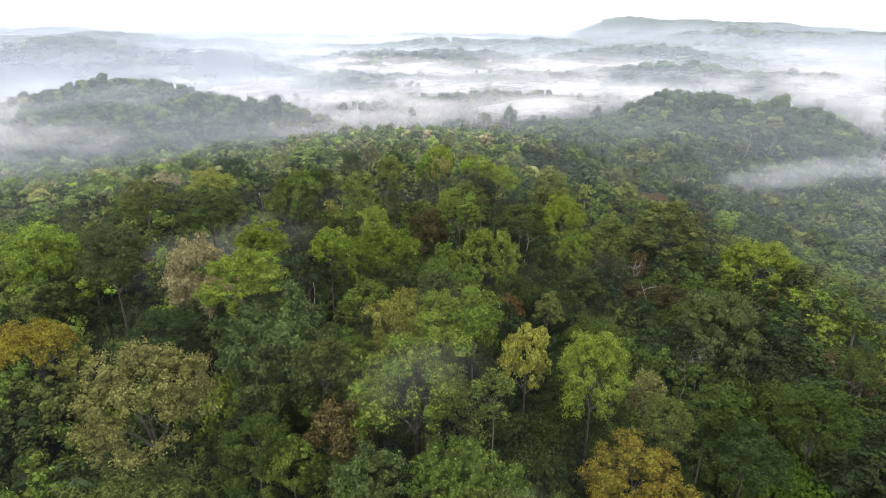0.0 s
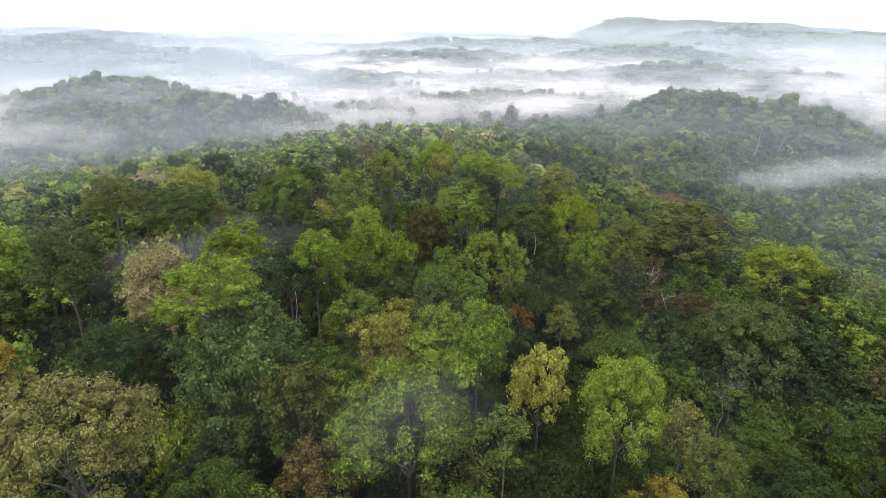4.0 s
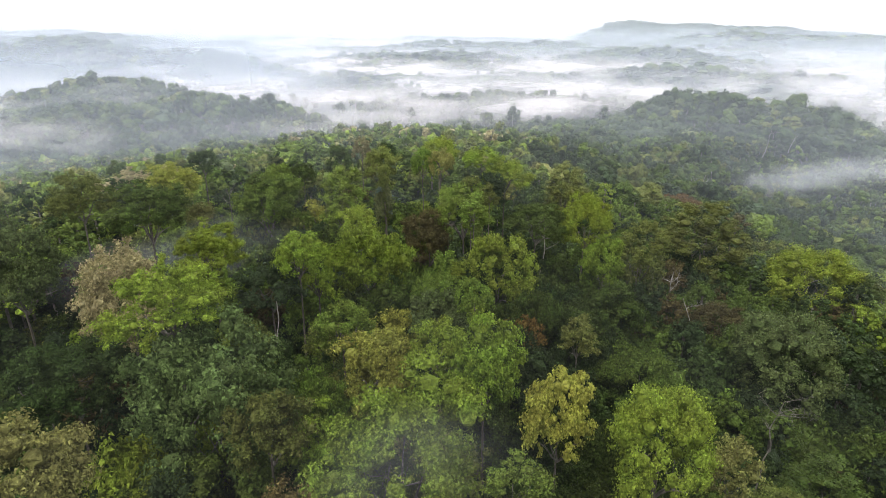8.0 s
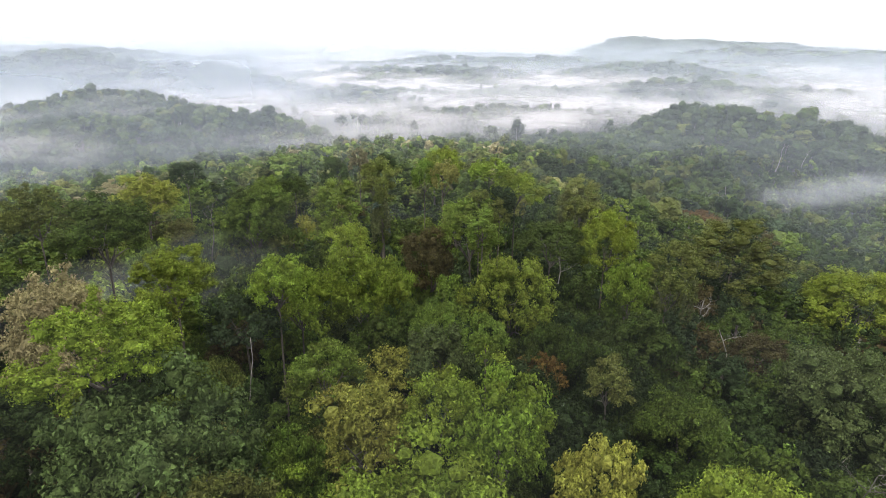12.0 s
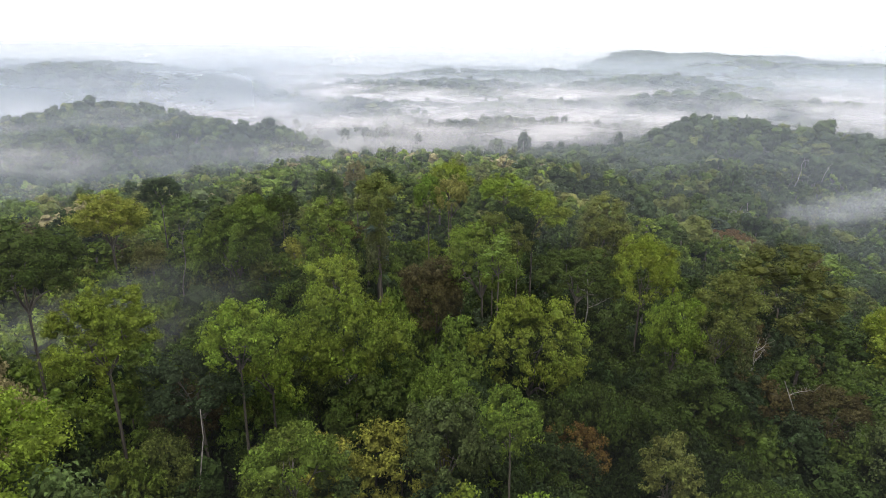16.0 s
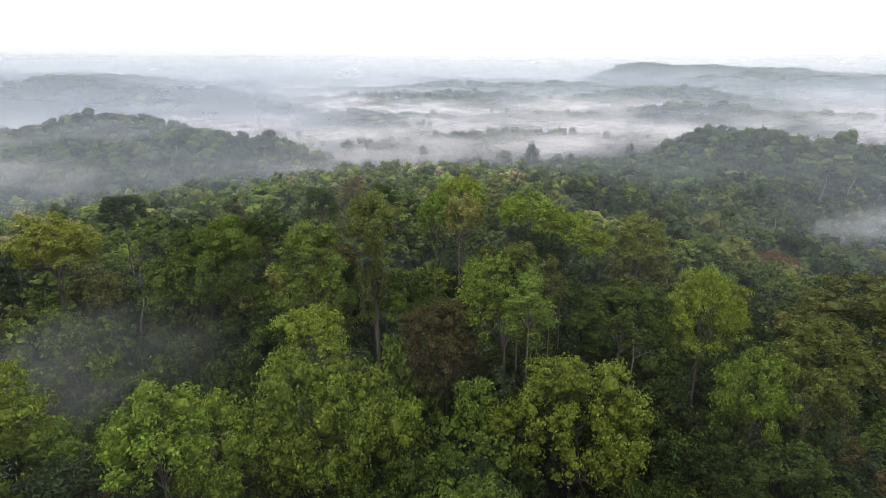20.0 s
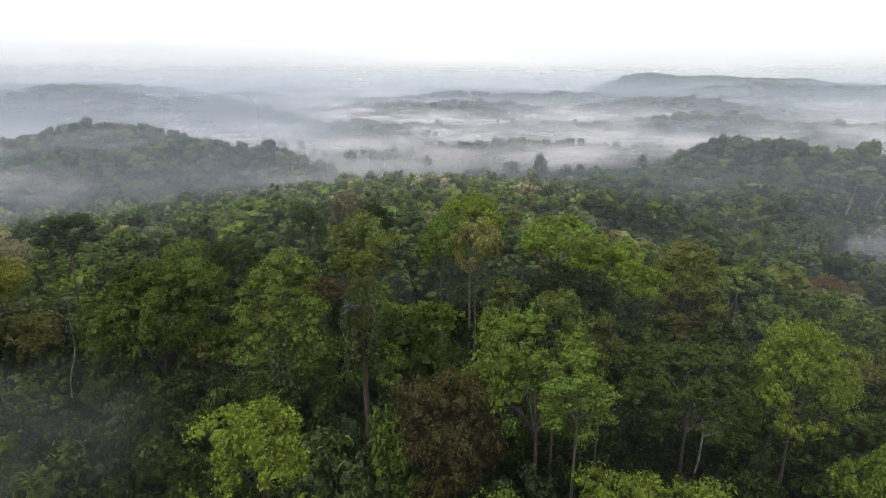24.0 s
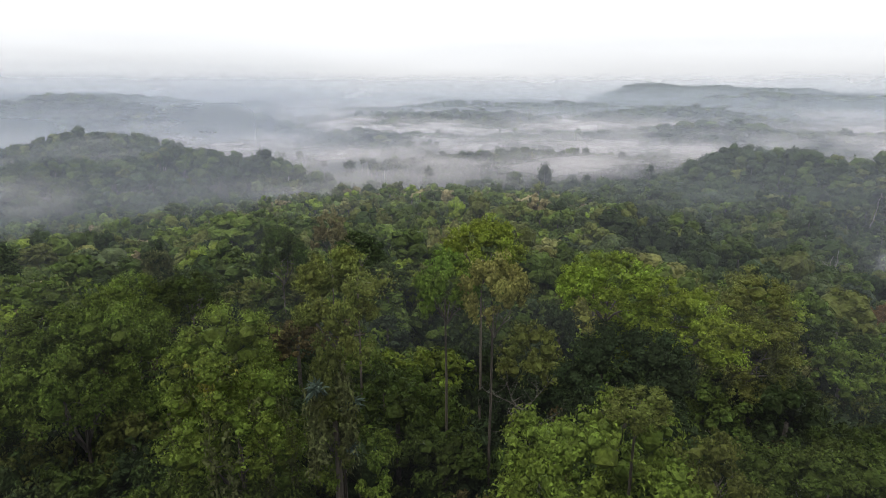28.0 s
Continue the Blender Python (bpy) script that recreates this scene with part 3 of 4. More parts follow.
climbers(tree(35.3, 188.5, 55.5, 6.0, 16.7, "column", "olive", shade=1.6), 9, 5.4, 26.5, 12.9, 12)
tree(86.1, 235.2, 33.8, 6.9, 8.4, "umbrella", "rust")
climbers(tree(-22.2, 158.4, 60.8, 5.5, 18.2, "column", "fresh", shade=1.2), 9, 4.9, 26.8, 11.3, 12)
epiphytes(climbers(tree(-13.2, 154.7, 60.5, 1.9, 10.4, "column", "olive", shade=0.8, trunk_wide=0.42), 9, 1.7, 28.7, 17.9, 8), [(1.5, 0.5, 27.0, 1.1), (-1.3, 0.9, 24.6, 1.2), (0.3, -1.6, 25.6, 0.9), (-0.6, 1.4, 21.5, 0.9)], 5)
taken.append((-13.0, 150.5, 5.0))
tree(-14.5, 164.1, 64.3, 4.7, 9.2, "cauliflower", "olive", shade=1.35)
tree(-25.1, 210.6, 58.7, 3.2, 7.8, "ragged", "pale", shade=0.7)
tree(-14.4, 176.0, 63.3, 2.9, 4.4, "dome", "deep", shade=1.1)
climbers(tree(-48.6, 198.5, 56.7, 2.0, 5.6, "column", "dark"), 9, 1.8, 29.6, 23.7, 8)
tree(20.6, 71.9, 59.9, 5.3, 12.7, "dome", "bright")
tree(12.7, 79.5, 57.1, 3.9, 12.3, "cauliflower", "yellow", shade=1.2)
tree(20.2, 104.3, 50.1, 3.1, 6.5, "cauliflower", "olive")
tree(-7.2, 84.7, 59.0, 4.8, 9.5, "cauliflower", "yellow", shade=0.75)
tree(-0.6, 85.0, 60.0, 3.7, 7.2, "dome", "bright", shade=0.85)
tree(4.6, 81.7, 61.8, 4.4, 11.3, "dome", "bright", shade=0.85)
tree(-3.9, 70.7, 60.8, 8.2, 16.0, "cauliflower", "bright", shade=0.75)
tree(6.0, 63.0, 59.5, 2.4, 5.7, "column", "fresh")
tree(-34.6, 60.5, 64.5, 7.6, 14.0, "dome", "tan", shade=1.0)
tree(-42.9, 99.0, 64.1, 7.5, 15.5, "cauliflower", "pale")
tree(-30.7, 86.1, 66.8, 6.0, 10.0, "cauliflower", "bright")
tree(-26.5, 83.7, 60.7, 10.4, 21.9, "cauliflower", "grey", shade=1.2)
tree(-84.9, 120.0, 60.0, 8.1, 18.4, "cauliflower", "bright", shade=1.05)
tree(-66.0, 86.2, 53.4, 6.0, 9.0, "umbrella", "gold")
tree(-62.1, 106.2, 64.8, 6.6, 15.0, "cauliflower", "grey")
tree(-22.2, 111.1, 61.3, 3.9, 7.7, "cauliflower", "bright")
tree(-20.0, 114.2, 58.3, 4.1, 9.3, "cauliflower", "bright")
tree(-26.9, 111.7, 56.1, 5.0, 8.2, "dome", "blue")
tree(-35.4, 110.4, 63.5, 5.5, 9.9, "cauliflower", "bright", shade=0.8)
tree(-13.5, 98.0, 56.1, 4.1, 7.5, "cauliflower", "fresh")
tree(-8.7, 112.0, 52.6, 4.6, 9.8, "cauliflower", "mid")
tree(13.3, 112.7, 46.4, 4.1, 7.3, "ragged", "rust")
tree(94.7, 164.2, 39.3, 12.3, 20.4, "dome", "bright")
tree(55.0, 132.4, 39.1, 6.2, 8.5, "dome", "brown")
tree(60.0, 117.8, 44.3, 10.3, 18.7, "dome", "grey")
tree(31.9, 126.5, 46.5, 5.0, 14.0, "column", "mid")
tree(67.5, 171.0, 49.9, 10.3, 22.4, "column", "olive")
tree(20.6, 148.7, 55.3, 6.2, 9.4, "dome", "mid")
tree(29.0, 73.6, 52.2, 3.1, 6.9, "cauliflower", "tan")
tree(24.0, 60.4, 51.4, 6.1, 11.1, "cauliflower", "gold", shade=0.75)
tree(28.7, 64.9, 54.1, 3.4, 7.7, "cauliflower", "olive")
tree(-14.4, 67.4, 51.1, 4.9, 8.9, "dome", "brown", shade=1.5)
tree(-8.6, 55.7, 53.7, 4.0, 7.2, "cauliflower", "grey")
tree(-1.0, 56.1, 53.4, 3.0, 6.4, "cauliflower", "fresh")
tree(4.1, 56.5, 53.3, 5.1, 9.9, "dome", "fresh")
tree(-17.0, 74.5, 57.6, 4.0, 8.5, "cauliflower", "olive", shade=0.8)
tree(-43.2, 80.8, 57.9, 4.3, 7.7, "cauliflower", "deep")
tree(-69.3, 136.0, 65.1, 5.6, 10.2, "cauliflower", "olive")
tree(-46.4, 115.9, 68.0, 5.6, 10.1, "cauliflower", "mid")
tree(-68.0, 169.3, 59.0, 5.5, 10.0, "ragged", "pale")
tree(-44.5, 182.8, 55.6, 6.3, 11.3, "cauliflower", "fresh")
tree(-38.4, 186.4, 55.8, 3.5, 6.8, "dome", "mid")
tree(-105.7, 223.8, 45.9, 6.5, 9.8, "ragged", "pale")
tree(-43.6, 169.9, 57.8, 7.9, 17.8, "cauliflower", "fresh")
tree(-31.1, 203.2, 57.5, 4.3, 9.2, "dome", "mid", shade=1.1)
tree(-64.9, 185.8, 59.3, 4.5, 6.7, "dome", "deep", shade=1.2)
tree(-65.1, 164.8, 60.2, 5.9, 10.7, "cauliflower", "yellow")
tree(-45.0, 169.8, 56.8, 3.5, 8.9, "column", "mid")
tree(-50.5, 198.2, 51.7, 5.6, 15.6, "column", "deep")
tree(-42.5, 84.9, 56.9, 5.3, 9.7, "dome", "deep")
tree(83.4, 104.2, 38.0, 4.6, 9.1, "cauliflower", "mid")
tree(60.4, 81.6, 44.3, 5.7, 12.9, "cauliflower", "mid")
tree(38.7, 73.9, 49.5, 3.8, 7.8, "column", "mid")
tree(-71.7, 101.5, 53.7, 3.3, 6.5, "dome", "deep")
tree(-74.5, 103.3, 53.5, 5.6, 10.1, "cauliflower", "olive")
tree(-22.9, 61.8, 54.0, 4.3, 7.8, "cauliflower", "mid")
tree(-34.7, 53.9, 53.4, 7.1, 14.0, "cauliflower", "olive")
tree(40.9, 67.3, 48.7, 6.0, 9.0, "cauliflower", "deep")


def vine_thicket(name, x, y, z, long, wide, turn, tall, seed, label):
    """A low bank of bright creepers sprawling over the slope: leafy mounds of uneven height."""
    rng = np.random.default_rng(seed)
    kinds = [crown_arrays(seed + k, "dome", 8, 260, 0.1, 1.3, core=0.8) for k in range(4)]
    vs, quads, tris, at = [], [], [], 0
    for k in range(120):
        u, w = rng.uniform(-1, 1, 2)
        if u * u + w * w > 1:
            continue
        c, s = math.cos(radians(turn)), math.sin(radians(turn))
        px, py = x + u * long * c - w * wide * s, y + u * long * s + w * wide * c
        r = rng.uniform(0.8, 1.7)
        high = tall * rng.uniform(0.5, 1.0)
        floor_z = z + float(ground(px, py)) - float(ground(x, y))
        v, f = kinds[rng.integers(4)]
        vs.append(v * [r, r, high / 1.7] + [px, py, floor_z - high])
        quads.append(f[0] + at)
        tris.append(f[1] + at)
        at += len(v)
    me = mesh_of(name, np.concatenate(vs), [np.concatenate(quads), np.concatenate(tris)], LEAF)
    ob = new(name, me)
    ob.color = (0.06, 0.105, 0.014, 1)
    taken.append((x, y, 10.0))
    return tagged(ob, label, "creepers", kind="stuff")


vine_thicket("vine_thicket", 54, 74, 32.0, 10, 7, 60, 6.0, 77, "bright green creepers sprawling low over the shaded slope")

# ---- forest filling the rest ----
rng_f = np.random.default_rng(5)
MIXED = ("dark",) * 2 + ("deep",) * 6 + ("mid",) * 9 + ("fresh",) * 7 + ("olive",) * 4 + ("grey", "blue", "brown", "bright", "bright", "tan", "yellow")


def in_view(x, y, margin):
    """The wedge of land that lies ahead of the way."""
    return abs(x + 1) < 0.80 * (y + 5) + margin and y > 14


def scatter(tries, area, spacing, packing, seed):
    """Places for crowns, nearest rows first, that keep clear of one another."""
    rng = np.random.default_rng(seed)
    cell, grid, out = 14.0, {}, []
    for x, y, r in taken:
        grid.setdefault((int(x // cell), int(y // cell)), []).append((x, y, r))
    xs = rng.uniform(area[0], area[1], tries)
    ys = rng.uniform(area[2], area[3], tries)
    rs = spacing * rng.uniform(0.6, 1.4, tries)
    for x, y, r in zip(xs, ys, rs):
        if not in_view(x, y, 14):
            continue
        i, j = int(x // cell), int(y // cell)
        if any((x - a) ** 2 + (y - b) ** 2 < (packing * (r + c)) ** 2 for u in (-1, 0, 1) for w in (-1, 0, 1) for a, b, c in grid.get((i + u, j + w), ())):
            continue
        grid.setdefault((i, j), []).append((x, y, r))
        out.append((x, y, r))
    return out


near = scatter(14000, (-180, 180, 14, 215), 5.1, 0.56, 21)
near.sort(key=lambda p: max(abs(p[0] + 1) / 0.75, 45, p[1] - 113) + 0.02 * p[1])
rest = []
for n, (x, y, r) in enumerate(near):
    if n < 205:
        hollow = (-62 < x < -17 and 128 < y < 162) or (8 < x < 90 and 55 < y < 185)  # dark dips beside the crest; the eastern one's shade is put into tree colours
        shape = SHAPES[(0, 1, 2, 0, 1, 2, 3, 4)[rng_f.integers(8)]]
        top = float(canopy(x, y)) + rng_f.normal(-5.2, 2.2) - dip(x, y) - (2.0 if hollow and x < 0 else 0)
        deep = r * rng_f.uniform(1.9, 2.9) * (1.6 if shape == "column" else 1.0)
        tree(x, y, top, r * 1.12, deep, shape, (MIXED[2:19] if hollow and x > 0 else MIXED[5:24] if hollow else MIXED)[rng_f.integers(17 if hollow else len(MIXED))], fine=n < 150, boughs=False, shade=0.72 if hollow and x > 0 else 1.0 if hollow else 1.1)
    else:
        rest.append((x, y, r))


# darker greens that carry the shade of the eastern slope in the leaf colour
EAST_SHADE = ("dark",) * 5 + ("deep",) * 6 + ("mid",) * 5 + ("brown",)


def forest(name, spots, label, leaves, size, count, seed, shift=(-1.5, 2.2), hearts=0.95, depth=(1.5, 2.2), stems=True, greens=MIXED, tufts=0, material=LEAF_MANY):
    """Many trees in one mesh: crowns of clumps on short stems, each tree with its own green."""
    rng = np.random.default_rng(seed)
    if tufts:
        kinds = [tufted_arrays(seed + k, ("dome", "cauliflower")[k % 2], count, tufts, leaves, size, 1.7, *((0.46, 0.5) if material is LEAF_MANY else (0.86, 0.22))) for k in range(8)]
    else:
        kinds = [crown_arrays(seed + k, ("dome", "cauliflower")[k % 2], count, leaves, size, 0.78 * math.sqrt(95 / count), core=hearts) for k in range(8)]
    vs, quads, tris, tints, at = [], [], [], [], 0
    for n, (x, y, r) in enumerate(spots):
        v, f = kinds[rng.integers(8)]
        a = rng.uniform(0, 6.28)
        deep = r * rng.uniform(*depth)
        top = float(canopy(x, y)) + rng.normal(*shift) - dip(x, y)
        c, s = math.cos(a), math.sin(a)
        w = np.stack([(v[:, 0] * c - v[:, 1] * s) * r * 1.12 + x, (v[:, 0] * s + v[:, 1] * c) * r * 1.12 + y, v[:, 2] * deep / 1.7 + top - deep], 1)
        stem_v, stem_q = tube(np.array([[x, y, float(ground(x, y)) - 0.5], [x, y, top - deep * 0.4]]), [0.4, 0.25], 4) if stems else (np.zeros((0, 3)), np.zeros((0, 4), int))
        vs += [w, stem_v]
        quads += [f[0] + at, stem_q + at + len(v)]
        tris.append(f[1] + at)
        # where the canopy dips in the east, shade is coloured into the crowns
        mix = EAST_SHADE if dip(x, y) > 2.6 else greens
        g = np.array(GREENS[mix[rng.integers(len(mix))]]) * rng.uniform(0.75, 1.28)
        col = np.ones((len(v) + len(stem_v), 4), np.float32)
        col[:len(v), :3] = g
        col[len(v):, :3] = np.array((0.16, 0.145, 0.12)) * (1.5 if n % 9 == 0 else 0.7)
        tints.append(col)
        at += len(v) + len(stem_v)
    me = mesh_of(name, np.concatenate(vs), [np.concatenate(quads), np.concatenate(tris)], material)
    layer = me.color_attributes.new("tint", "FLOAT_COLOR", "POINT")
    layer.data.foreach_set("color", np.concatenate(tints).ravel())
    return tagged(new(name, me), label, "forest", kind="stuff")


SLOPE = ("dark",) + ("deep",) * 4 + ("mid",) * 8 + ("fresh",) * 8 + ("olive",) * 4 + ("grey", "brown", "bright", "bright")
hidden = [p for p in rest[:265] if -62 < p[0] < -17 and 128 < p[1] < 162]
open_side = [p for p in rest[:265] if p not in hidden]
forest("forest_hollow", hidden, "deep-shaded rainforest in a dip beside the crest", 1050, 0.06, 14, 35, (-8.0, 2.2), depth=(1.8, 2.6), greens=MIXED[5:24], tufts=4)
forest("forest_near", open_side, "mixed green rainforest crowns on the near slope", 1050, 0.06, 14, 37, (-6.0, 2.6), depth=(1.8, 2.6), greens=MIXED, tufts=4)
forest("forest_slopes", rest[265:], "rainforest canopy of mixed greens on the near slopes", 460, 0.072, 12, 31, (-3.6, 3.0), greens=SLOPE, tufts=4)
mid_spots = [p for p in scatter(26000, (-330, 330, 215, 470), 5.8, 0.58, 22) if canopy(p[0], p[1]) > -10]
LIVELY = ("tan", "tan", "olive", "pale") + ("deep",) * 3 + ("mid",) * 7 + ("fresh",) * 9 + ("olive",) * 6 + ("bright", "bright", "bright", "grey", "grey")
close_spots = [p for p in mid_spots if p[1] < 300 and abs(p[0]) < 150]
mid_spots = [p for p in mid_spots if not (p[1] < 300 and abs(p[0]) < 150)]
STEADY = ("dark",) * 2 + ("deep",) * 6 + ("mid",) * 8 + ("fresh",) * 2 + ("olive",) * 2 + ("grey", "blue", "blue")
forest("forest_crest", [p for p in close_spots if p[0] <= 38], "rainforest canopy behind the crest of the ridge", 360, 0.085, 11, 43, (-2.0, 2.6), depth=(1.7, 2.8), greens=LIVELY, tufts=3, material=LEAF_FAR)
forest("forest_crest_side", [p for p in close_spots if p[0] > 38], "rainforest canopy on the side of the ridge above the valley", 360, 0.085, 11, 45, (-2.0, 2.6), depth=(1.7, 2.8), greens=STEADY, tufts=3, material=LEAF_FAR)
forest("forest_valley_side", [p for p in mid_spots if p[0] > 60], "rainforest on the slope down to the misty side valley", 110, 0.12, 8, 47, (-2.2, 2.6), depth=(1.7, 2.8), greens=STEADY, tufts=2, material=LEAF_FAR)
mid_spots = [p for p in mid_spots if p[0] <= 60]
forest("forest_ridge", mid_spots, "rainforest canopy on the ridge above the mist", 110, 0.12, 8, 41, (-2.2, 2.6), depth=(1.7, 2.8), greens=LIVELY, tufts=2, material=LEAF_FAR)
CALM = ("dark",) * 6 + ("deep",) * 7 + ("mid",) * 5 + ("olive", "grey", "blue", "blue", "blue")
far_spots = [p for p in scatter(30000, (-720, 620, 470, 900), 6.8, 0.6, 23) if canopy(p[0], p[1]) > 3 or rng_f.random() < (0.5 if swell(p[0], p[1], 130, 9) > 0.2 else 0.06)]
forest("forest_hills", far_spots, "hazy rainforest on hills standing out of the mist", 56, 0.115, 7, 51, (-1.5, 2.2), 0.86, (1.6, 2.6), True, CALM, material=LEAF_FAR)
rng_v = np.random.default_rng(8)
valley_spots = [p for p in scatter(5000, (-420, 520, 600, 1250), 5.2, 0.6, 27) if canopy(p[0], p[1]) < 6 and rng_v.random() < (0.45 if swell(p[0], p[1], 90, 12) > 0.55 else 0.03)]
forest("forest_valley", valley_spots, "tall trees standing singly out of the valley mist", 160, 0.1, 9, 57, (8.5, 3.0), 0.75, (2.0, 3.0), True, CALM)
dist_spots = [p for p in scatter(12000, (-1300, 1300, 900, 1700), 12.0, 0.6, 24) if canopy(p[0], p[1]) > 4 or rng_f.random() < (0.45 if swell(p[0], p[1], 170, 9) > 0.2 else 0.08)]
forest("forest_distance", dist_spots, "distant rainforest half drowned in mist", 6, 0.13, 6, 61, (-2.0, 3.0), 1.1, (1.0, 1.4), False, CALM)
edge_spots = [p for p in scatter(8000, (-2600, 2600, 1700, 3300), 15.0, 0.62, 26) if canopy(p[0], p[1]) > 8]
forest("forest_horizon", edge_spots, "blue-grey rainforest on far hills under the clouds", 5, 0.16, 2, 66, (-3.0, 3.0), 1.2, (0.8, 1.2), False, CALM)
peak_spots = scatter(3500, (950, 2750, 4120, 4650), 16.0, 0.6, 28)
forest("forest_peak", peak_spots, "bluish rainforest on the farthest rounded hill", 5, 0.16, 2, 68, (-5.0, 2.5), 1.2, (0.7, 1.0), False, CALM)
low_spots = scatter(9000, (-110, 110, 30, 222), 3.3, 0.4, 25)
# darkest greens only: the shade of the canopy gaps is put into this colour
GAP_SHADE = ("dark", "dark", "deep")
forest("undergrowth", low_spots, "shaded young trees and undergrowth below the canopy", 72, 0.115, 6, 71, (-12.0, 2.4), 0.62, (2.2, 3.4), True, GAP_SHADE)


rng_b = np.random.default_rng(14)
back_spots = []
for x, y in rng_b.uniform((-150, -110), (150, 200), (9000, 2)):
    r = float(rng_b.uniform(3.2, 6.5))
    if not in_view(x, y, 14) and all((x - u) ** 2 + (y - w) ** 2 > (0.62 * (r + s)) ** 2 for u, w, s in back_spots):
        back_spots.append((float(x), float(y), r))
forest("forest_behind", back_spots, "rainforest canopy going on behind and beside the slope", 20, 0.2, 7, 81, (-3.0, 2.6), 0.78, (1.7, 2.6), True, MIXED)


# ---- mist ----
def mist_sheet(name, xs, ys, height, density, material, label):
    """One thin layer of mist: a rolling sheet whose thickness fades out where the tree tops rise through it."""
    x, y = np.meshgrid(xs, ys, indexing="ij")
    z = height + swell(x, y, 420, height * 0.37 + 3) * (2.5 if height < 40 else 0.6)
    v = np.stack([x, y, z], -1).reshape(-1, 3)
    nx, ny = x.shape
    i, j = np.meshgrid(np.arange(nx - 1), np.arange(ny - 1), indexing="ij")
    q = np.stack([i * ny + j, (i + 1) * ny + j, (i + 1) * ny + j + 1, i * ny + j + 1], -1).reshape(-1, 4)
    me = mesh_of(name, v, [q], material, True)
    layer = me.attributes.new("mist_amount", "FLOAT", "POINT")
    layer.data.foreach_set("value", np.asarray(density(x, y, z), np.float32).ravel())
    return tagged(new(name, me), label, "mist", kind="stuff")


def clear_of_hill(x, y):
    """The slope of the wooded hill that faces the ridge lies nearly free of mist."""
    return 1 - 0.9 * ramp(x, -20, 60) * (1 - ramp(y, 600, 720)) * (1 - ramp(x, 330, 430))


def mist_density(x, y, z):
    """Mist per place, 0 to 1: it fills the hollows, thins over the tree tops and towards its uneven upper edge."""
    edge = 11 + np.interp(np.hypot(x, y), [500, 700, 1200, 3000], [0, 5, 8, 16]) + 5 * ramp(-x, 60, 260) * ramp(y, 620, 720) + 8 * swell(x, y, 300, 4.4) + 5 * swell(x, y, 110, 5.3)
    body = (1 - ramp(z, edge - 16, edge + 10)) * ramp(z - canopy(x, y), -11, 12)
    patch = 0.4 + 0.6 * ramp(swell(x * 0.6, y, 210, 7.7), -0.75, 0.35)
    return body * patch * (1 - 0.5 * ramp(x, 120, 420)) * clear_of_hill(x, y) * ramp(y, 410, 560)


def mist_bank(far, amount):
    """Valley mist seen in depth: a thin leaning slice of it, one of many behind one another."""
    a = np.radians(np.linspace(-48, 48, 160))
    h = np.linspace(0, 1, 16)
    aa, hh = np.meshgrid(a, h, indexing="ij")
    r = far * (1 + 0.04 * np.sin(5 * aa + far)) + (hh - 0.4) * 110
    x, y = np.sin(aa) * r, np.cos(aa) * r
    z = -22 + hh * 76
    v = np.stack([x, y, z], -1).reshape(-1, 3)
    i, j = np.meshgrid(np.arange(159), np.arange(15), indexing="ij")
    q = np.stack([i * 16 + j, (i + 1) * 16 + j, (i + 1) * 16 + j + 1, i * 16 + j + 1], -1).reshape(-1, 4)
    me = mesh_of("mist_bank", v, [q], MIST, True)
    layer = me.attributes.new("mist_amount", "FLOAT", "POINT")
    layer.data.foreach_set("value", (amount * mist_density(x, y, z)).astype(np.float32).ravel())
    return tagged(new("mist_bank", me), "bank of white morning mist filling the valley", "mist", kind="stuff")


far = 420.0
while far < 4200:
    step = 16 + far * 0.045
    mist_bank(far, min(0.85, 1 - math.exp(-step / np.interp(far, [420, 600, 900, 2000], [95, 52, 27, 50]))))
    far += step


def haze_veil(far, density, top, one_side=False):
    """Haze of the morning air between one hill and the next, as a thin curved veil, or only before the hills west of the ridge."""
    a = np.radians(np.linspace(-62, 62, 60))
    h = np.linspace(0, 1, 12)
    aa, hh = np.meshgrid(a, h, indexing="ij")
    x, y = np.sin(aa) * far, np.cos(aa) * far
    z = -60 + hh * (top + 60)
    v = np.stack([x, y, z], -1).reshape(-1, 3)
    i, j = np.meshgrid(np.arange(59), np.arange(11), indexing="ij")
    q = np.stack([i * 12 + j, (i + 1) * 12 + j, (i + 1) * 12 + j + 1, i * 12 + j + 1], -1).reshape(-1, 4)
    me = mesh_of("haze", v, [q], HAZE, True)
    spread = 1 - ramp(aa, -0.32, -0.1) if one_side else 1.0
    layer = me.attributes.new("mist_amount", "FLOAT", "POINT")
    layer.data.foreach_set("value", (density * spread * (1 - ramp(hh, 0.55 if far < 3000 else 0.76, 1.0))).astype(np.float32).ravel())
    return tagged(new("haze", me), "thin blue-grey morning haze between the hills", "haze", kind="stuff")


for far, dens, top in ((190, 0.025, 110), (240, 0.03, 110), (330, 0.045, 110), (430, 0.06, 110), (520, 0.07, 115), (700, 0.09, 112), (900, 0.12, 105), (990, 0.16, 108), (1620, 0.28, 108), (1900, 0.33, 112), (2700, 0.4, 122), (3900, 0.45, 200)):
    haze_veil(far, dens, top)
for far, dens, top in ((470, 0.12, 100), (925, 0.34, 150), (965, 0.3, 150)):
    haze_veil(far, dens, top, True)


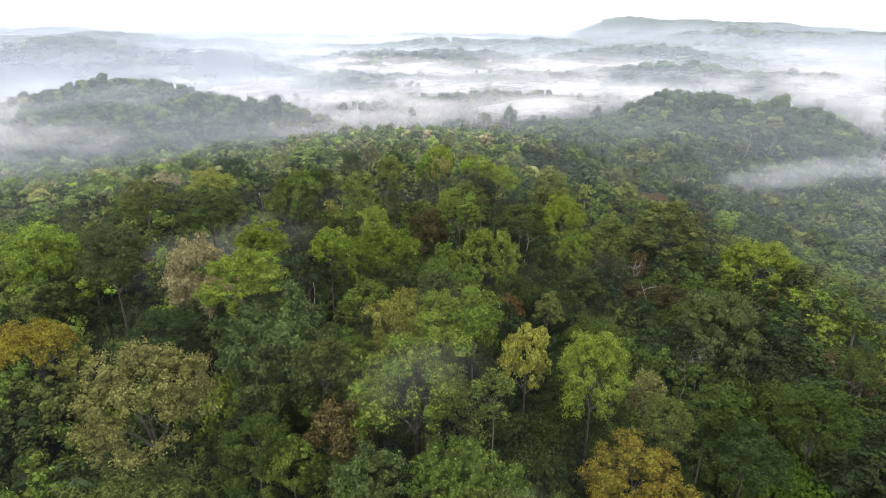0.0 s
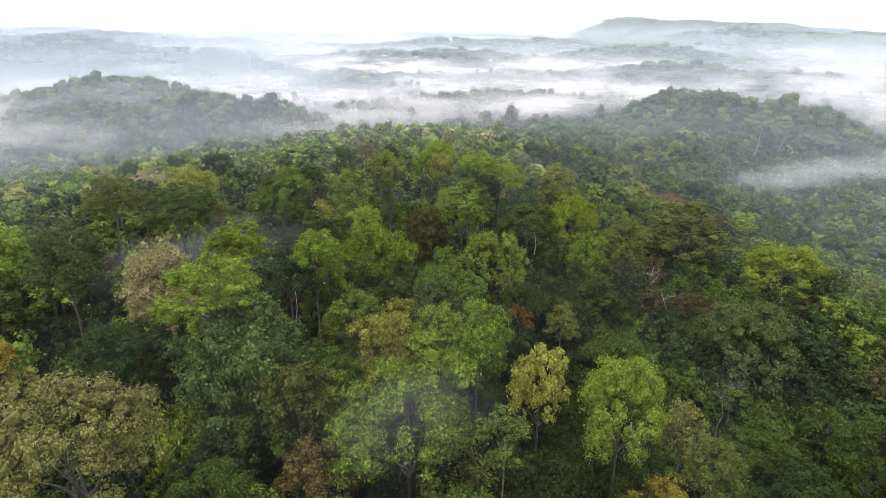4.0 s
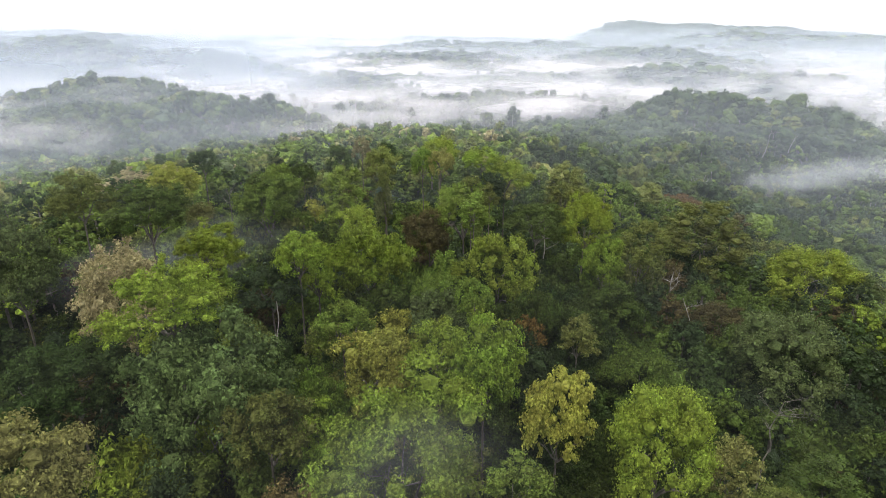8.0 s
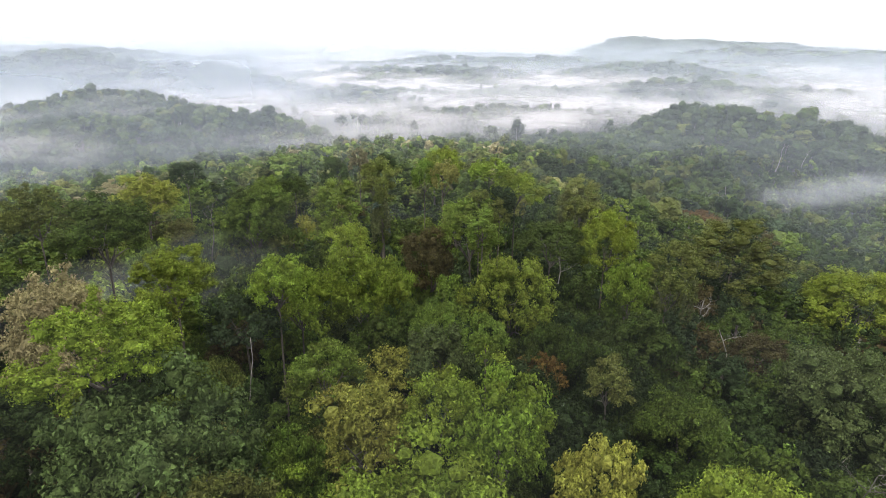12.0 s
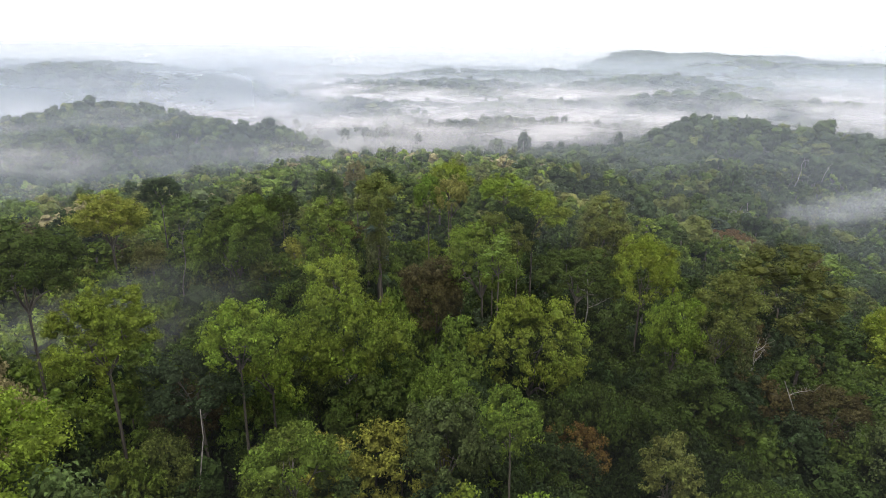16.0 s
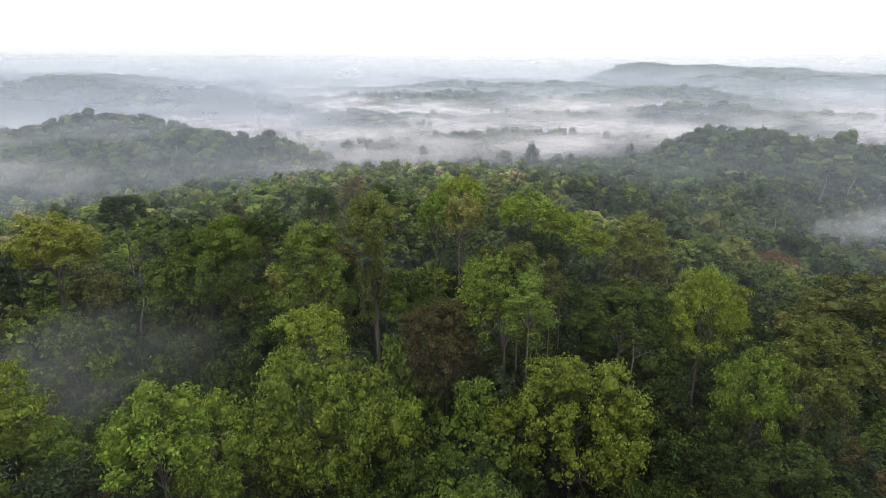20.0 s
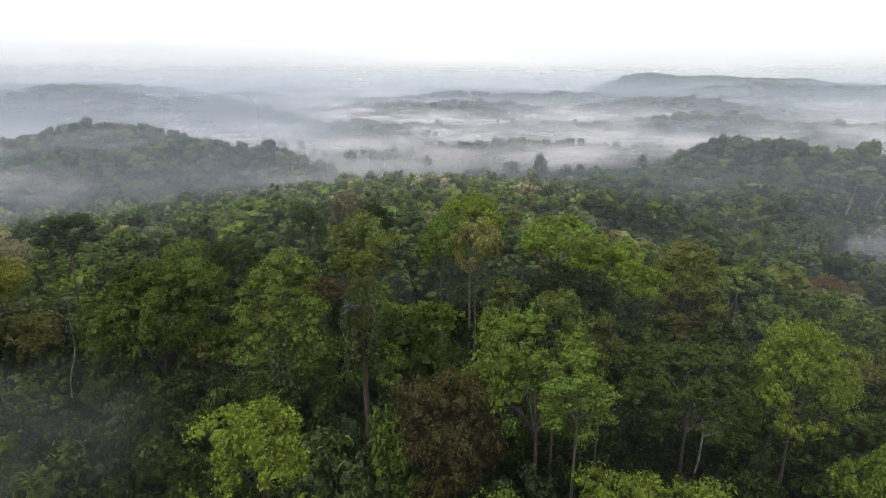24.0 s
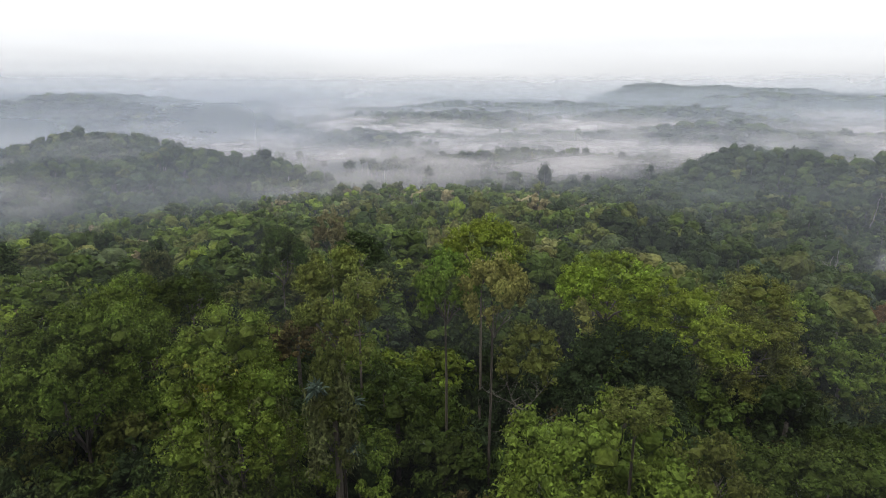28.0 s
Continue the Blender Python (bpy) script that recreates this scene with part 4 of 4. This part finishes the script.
def mist_wisp(x, y, z, wide, long, tall, amount, turn, material=WISP):
    """A drifting scrap of mist among the crowns: a few thin curved layers that fade out all round."""
    u = np.linspace(-1, 1, 15)
    uu, vv = np.meshgrid(u, u, indexing="ij")
    vs, qs, am = [], [], []
    i, j = np.meshgrid(np.arange(14), np.arange(14), indexing="ij")
    for k in range(6):
        h = k / 5 * 2 - 1
        grow = math.sqrt(max(0.05, 1 - (h * 0.9) ** 2))
        zz = h * tall * 0.5 + 0.12 * tall * np.sin(2.3 * uu + k) * np.cos(1.9 * vv - k) + 0.1 * tall * vv
        vs.append(np.stack([uu * wide * grow, vv * long * grow, zz], -1).reshape(-1, 3))
        qs.append(np.stack([i * 15 + j, (i + 1) * 15 + j, (i + 1) * 15 + j + 1, i * 15 + j + 1], -1).reshape(-1, 4) + 225 * k)
        am.append(amount * (1 - ramp(np.hypot(uu, vv), 0.15, 1.0)).ravel())
    me = mesh_of("mist_wisp", np.concatenate(vs), [np.concatenate(qs)], material, True)
    layer = me.attributes.new("mist_amount", "FLOAT", "POINT")
    layer.data.foreach_set("value", np.concatenate(am).astype(np.float32))
    ob = new("mist_wisp", me)
    ob.matrix_world = pose(x, y, z, 0, 0, turn)
    return tagged(ob, "thin scrap of white mist drifting between tree crowns", "mist", kind="stuff")


mist_wisp(-44, 138, 49, 20, 16, 9, 0.055, 15)
mist_wisp(-62, 130, 47, 20, 16, 8, 0.05, -10)
for x, y, z, wide, long, tall, amount, turn in (
        (-760, 1020, 62, 170, 40, 12, 0.16, -10), (-560, 1000, 48, 150, 40, 12, 0.2, -12), (-820, 1040, 40, 130, 40, 12, 0.2, -8), (-430, 960, 30, 170, 40, 12, 0.2, -8),
        (-350, 1010, 62, 150, 40, 10, 0.16, -4), (-640, 1130, 92, 260, 60, 12, 0.16, -12), (-330, 690, 16, 80, 30, 12, 0.16, 10), (-205, 640, 20, 70, 18, 9, 0.16, -10),
        (-430, 840, 16, 170, 50, 14, 0.2, -4), (-200, 790, 12, 150, 50, 14, 0.2, 2), (-40, 760, 10, 130, 50, 14, 0.14, 0), (-300, 900, 18, 190, 50, 14, 0.2, -6)):
    mist_wisp(x, y, z, wide, long, tall, amount, turn, MIST)
mist_wisp(-265, 610, 16, 90, 40, 16, 0.12, 8, MIST)
mist_wisp(-190, 570, 10, 90, 40, 18, 0.16, -6, MIST)
mist_wisp(-330, 640, 30, 70, 30, 14, 0.1, 12, MIST)
mist_wisp(-110, 545, 14, 80, 45, 20, 0.16, 4, MIST)
mist_wisp(-30, 590, 14, 90, 45, 20, 0.14, 0, MIST)
mist_wisp(-1.5, 63, 58.0, 13, 9, 6, 0.022, 0)
mist_wisp(9, 50, 49, 6, 5, 6, 0.07, 0)
mist_wisp(185, 365, 2, 60, 24, 12, 0.09, 25)
mist_wisp(240, 398, 2, 80, 26, 12, 0.19, 12)
mist_wisp(310, 425, 3, 80, 30, 12, 0.19, 10)


# a thin haze over the near slope, well below the way of the camera
mist_sheet("haze_layer", np.linspace(-260, 260, 60), np.linspace(15, 430, 60), 69.5,
           lambda x, y, z: np.interp(y, [15, 40, 90, 130, 200, 330, 430], [0.0, 0.012, 0.012, 0.02, 0.04, 0.06, 0.0]) * (1 - ramp(np.abs(x), 170, 260)), WISP,
           "thin morning haze lying over the tree tops")
